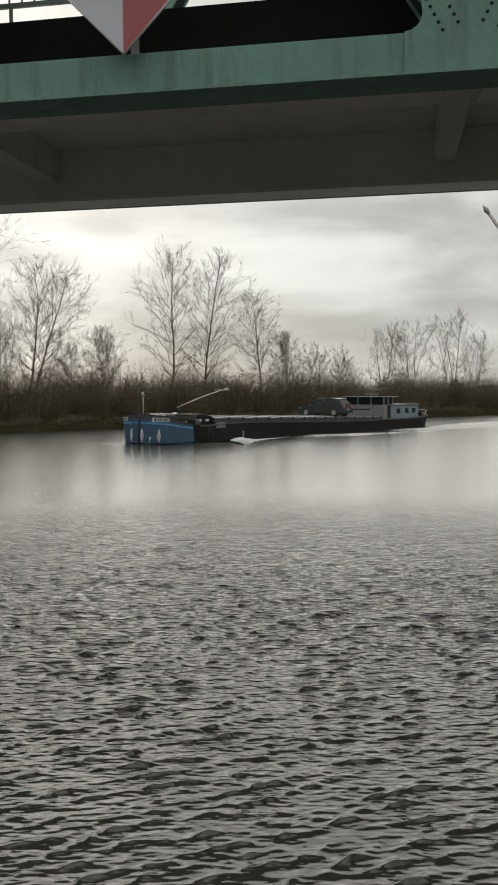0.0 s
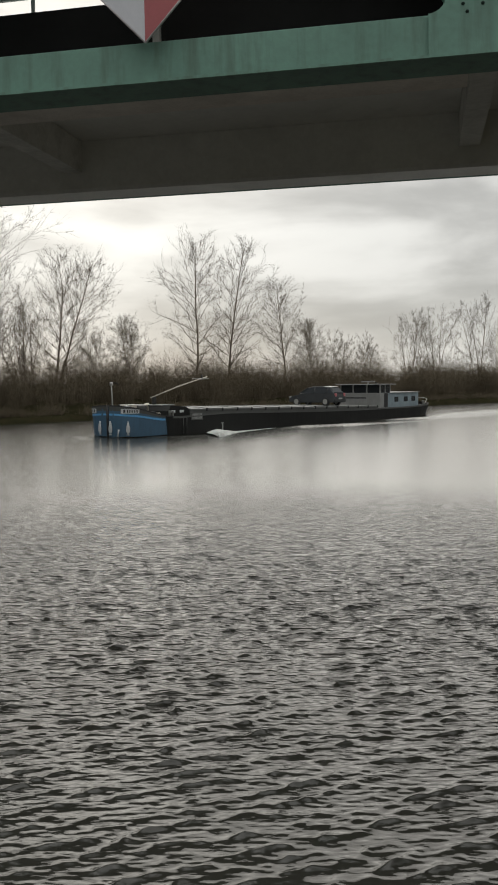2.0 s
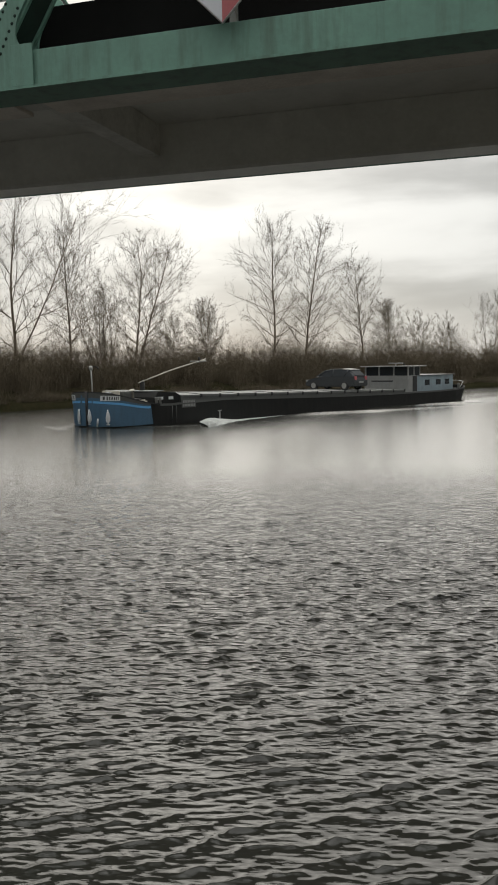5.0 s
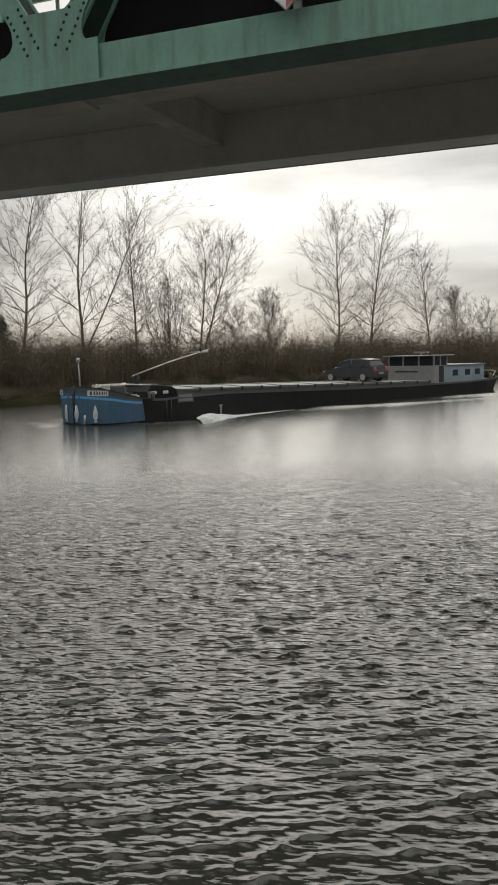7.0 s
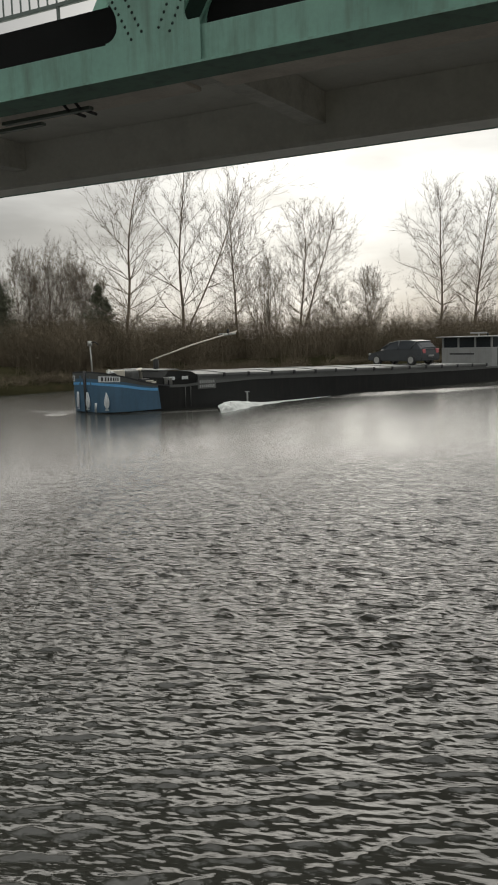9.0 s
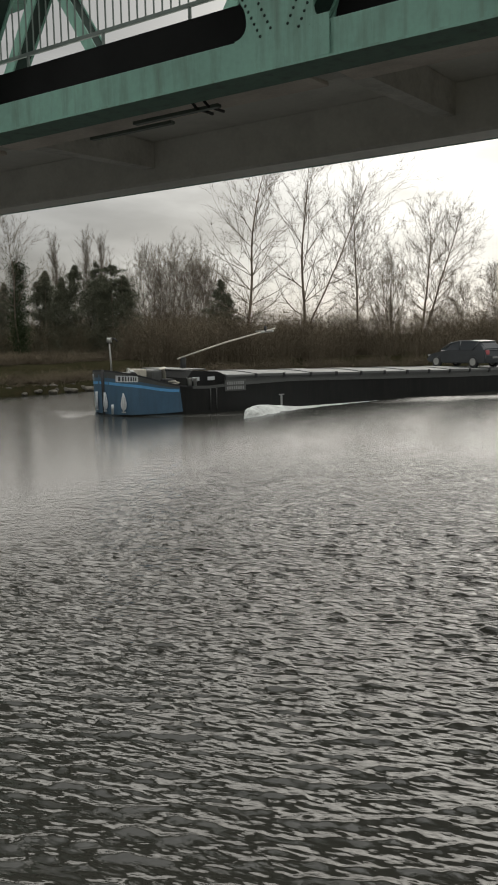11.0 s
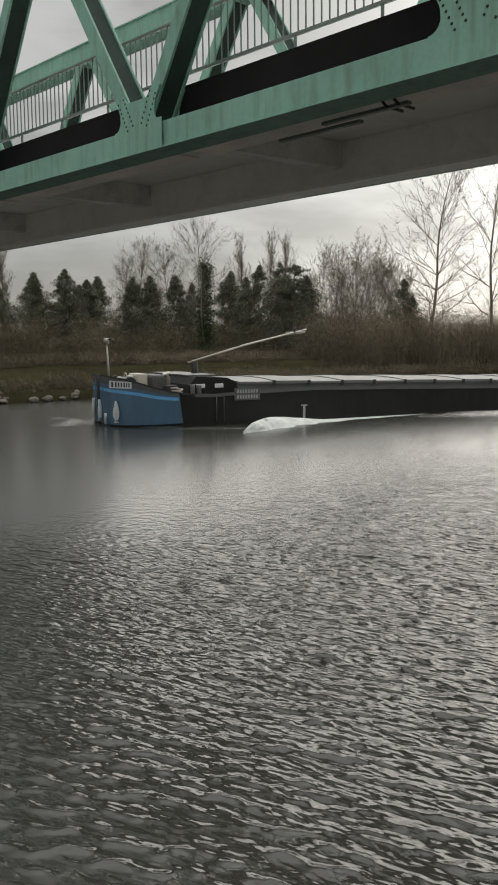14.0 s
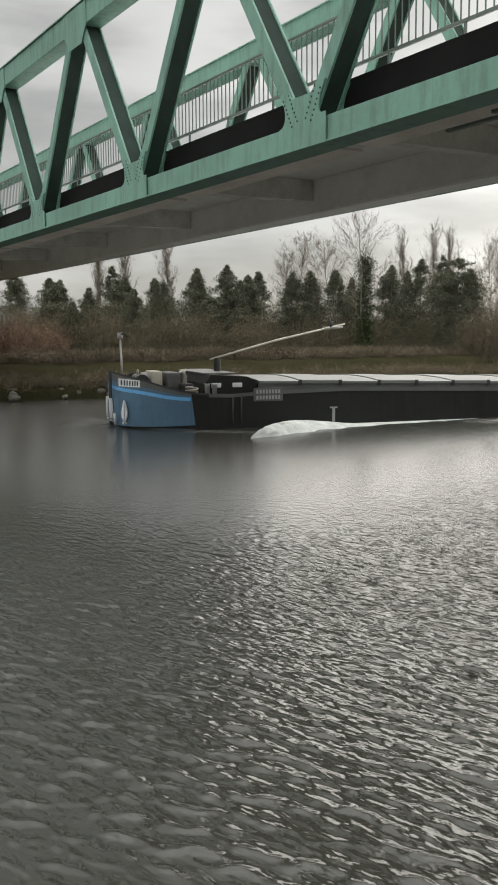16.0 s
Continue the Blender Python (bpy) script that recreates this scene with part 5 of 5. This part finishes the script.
make_scrub("scrub", "dense dark leafless scrub along the far bank", 50, 170, 2.5, 12.0, 6.0, 1000, 48, M["brush"], 11, 0.34)
make_scrub("scrub", "dull olive undergrowth below the conifers", 4, 66, 20.5, 31.0, 6.2, 560, 46, M["olive"], 12, 0.55, 0.7)
make_scrub("low_hedge", "low dark leafless hedge along the grass", 6, 62, 8.0, 11.0, 2.35, 300, 40, M["brush"], 16, 0.4, 0.8)
make_scrub("scrub", "russet leafless bushes by the far bank", 6, 20, 14.0, 20.0, 4.9, 34, 70, M["russet"], 13, 0.5)
make_scrub("scrub", "taller thin brush behind the hedge", 60, 230, 12.0, 30.0, 9.0, 520, 26, M["twig"], 14, 0.6, 0.26)
make_scrub("reeds", "short dull reeds at the waterline", 0, 120, 0.6, 2.4, 1.25, 260, 26, M["brush"], 15, 0.5)


def make_low_wall():
    """Pale low wall in lengths along the lane behind the bank."""
    first = None
    for y in (24.0, 31.5, 42.0, 44.6, 49.5, 52.4, 55.0, 60.0):
        s = 20.0
        a = Vector((shore_at(y), y)) + INLAND * s
        b = Vector((shore_at(y + 2.3), y + 2.3)) + INLAND * s
        d = b - a
        m = pose(a.x, a.y, 1.72, 0, 0, math.degrees(math.atan2(d.y, d.x)))
        if first is None:
            first = part("low_wall", box(0, 2.3, -0.15, 0.15, -0.1, 0.22, 0.03), M["stone"], None, "", m)
            tagged(first, "length of pale low concrete wall along the lane", "wall", "low walls along the lane")
        else:
            copy_thing(first, m)


make_low_wall()


# ---------------------------------------------------------------- stones at the waterline, near twig
def make_stones():
    rng = np.random.default_rng(21)
    for i in range(110):
        y = rng.uniform(2, 44)
        s = rng.uniform(-0.12, 0.75)
        bm = bmesh.new()
        bmesh.ops.create_icosphere(bm, subdivisions=2, radius=1.0)
        for v in bm.verts:
            v.co *= 1 + 0.28 * noise.noise(v.co * 1.3 + Vector((i * 3.1, 0, 0)))
        sz = rng.uniform(0.13, 0.30)
        bm.transform(Matrix.Diagonal((sz, sz * rng.uniform(0.7, 1.2), sz * rng.uniform(0.5, 0.8), 1)))
        ob = part("bank_stone", bm, M["stone"], None, "", pose(shore_at(y) + INLAND.x * s, y + INLAND.y * s, 0.12 + 0.5 * max(0, s), 0, 0, rng.uniform(0, 360)))
        tagged(ob, "rough dark grey stone at the water's edge", "stone", "stones along the far bank")


make_stones()


def make_fence():
    """Two-rail fence on the grass behind the far bank."""
    first = None
    for y in (11.0, 13.4, 15.8, 18.2):
        a = Vector((shore_at(y), y)) + INLAND * 10.0
        b = Vector((shore_at(y + 2.4), y + 2.4)) + INLAND * 10.0
        d = b - a
        m = pose(a.x, a.y, 1.55, 0, 0, math.degrees(math.atan2(d.y, d.x)))
        if first is None:
            first = empty("fence", "low brown timber fence bay on the grass", "fence", m, "fence bays on the far bank")
            part("post", box(-0.06, 0.06, -0.06, 0.06, -0.5, 0.62, 0.015), M["bark"], first)
            for z in (0.12, 0.46):
                part("rail", box(0.06, d.length - 0.06, -0.03, 0.03, z - 0.05, z + 0.05, 0.012), M["bark"], first)
        else:
            copy_thing(first, m)


make_fence()


def make_sapling():
    """A thin leafless sapling on the near bank whose tip reaches into view."""
    ob = empty("sapling", "thin bare grey sapling standing on the near bank", "sapling", pose(3.1, 3.2, 1.4))
    d = Vector((math.sin(radians(17.2)), math.cos(radians(17.2)), 0)) * 5.2
    tip = Vector((math.sin(radians(15.15)), math.cos(radians(15.15)), 0)) * 5.2
    base = Vector((3.1, 3.2, 1.4))
    bend = [Vector((3.1, 3.2, 1.4)), Vector((2.6, 4.1, 2.3)), Vector((d.x + 0.25, d.y, 3.2)), Vector((d.x, d.y, 3.84)), Vector((tip.x, tip.y, EYE + 1.02))]
    part("stem", tube([p - base for p in bend], [0.03, 0.025, 0.02, 0.014, 0.009], 7), M["wood"], ob)
    part("twig", tube([bend[3] - base, bend[3] - base + Vector((0.14, 0.05, 0.16)), bend[3] - base + Vector((0.22, 0.1, 0.36))], [0.011, 0.009, 0.005], 6), M["wood"], ob)
    part("bud", tube([bend[4] - base + (bend[4] - bend[3]).normalized() * k for k in (-0.01, 0.02, 0.05)], [0.009, 0.016, 0.003], 6), M["wood"], ob)


make_sapling()


# ---------------------------------------------------------------- motion of the things
def motions():
    walk(barge, [(r[0], ship(r)) for r in BARGE_ROWS])
    walk(car, [(r[0], ship(r) @ CAR_ON_BARGE) for r in BARGE_ROWS])
    walk(bow_wave, [(r[0], ship(r)) for r in BARGE_ROWS])
    walk(wake, [(r[0], ship(r)) for r in BARGE_ROWS])
    walk(water, [(0, pose(0, 0, 0)), (16, pose(0.6, -1.7, 0))])


motions()
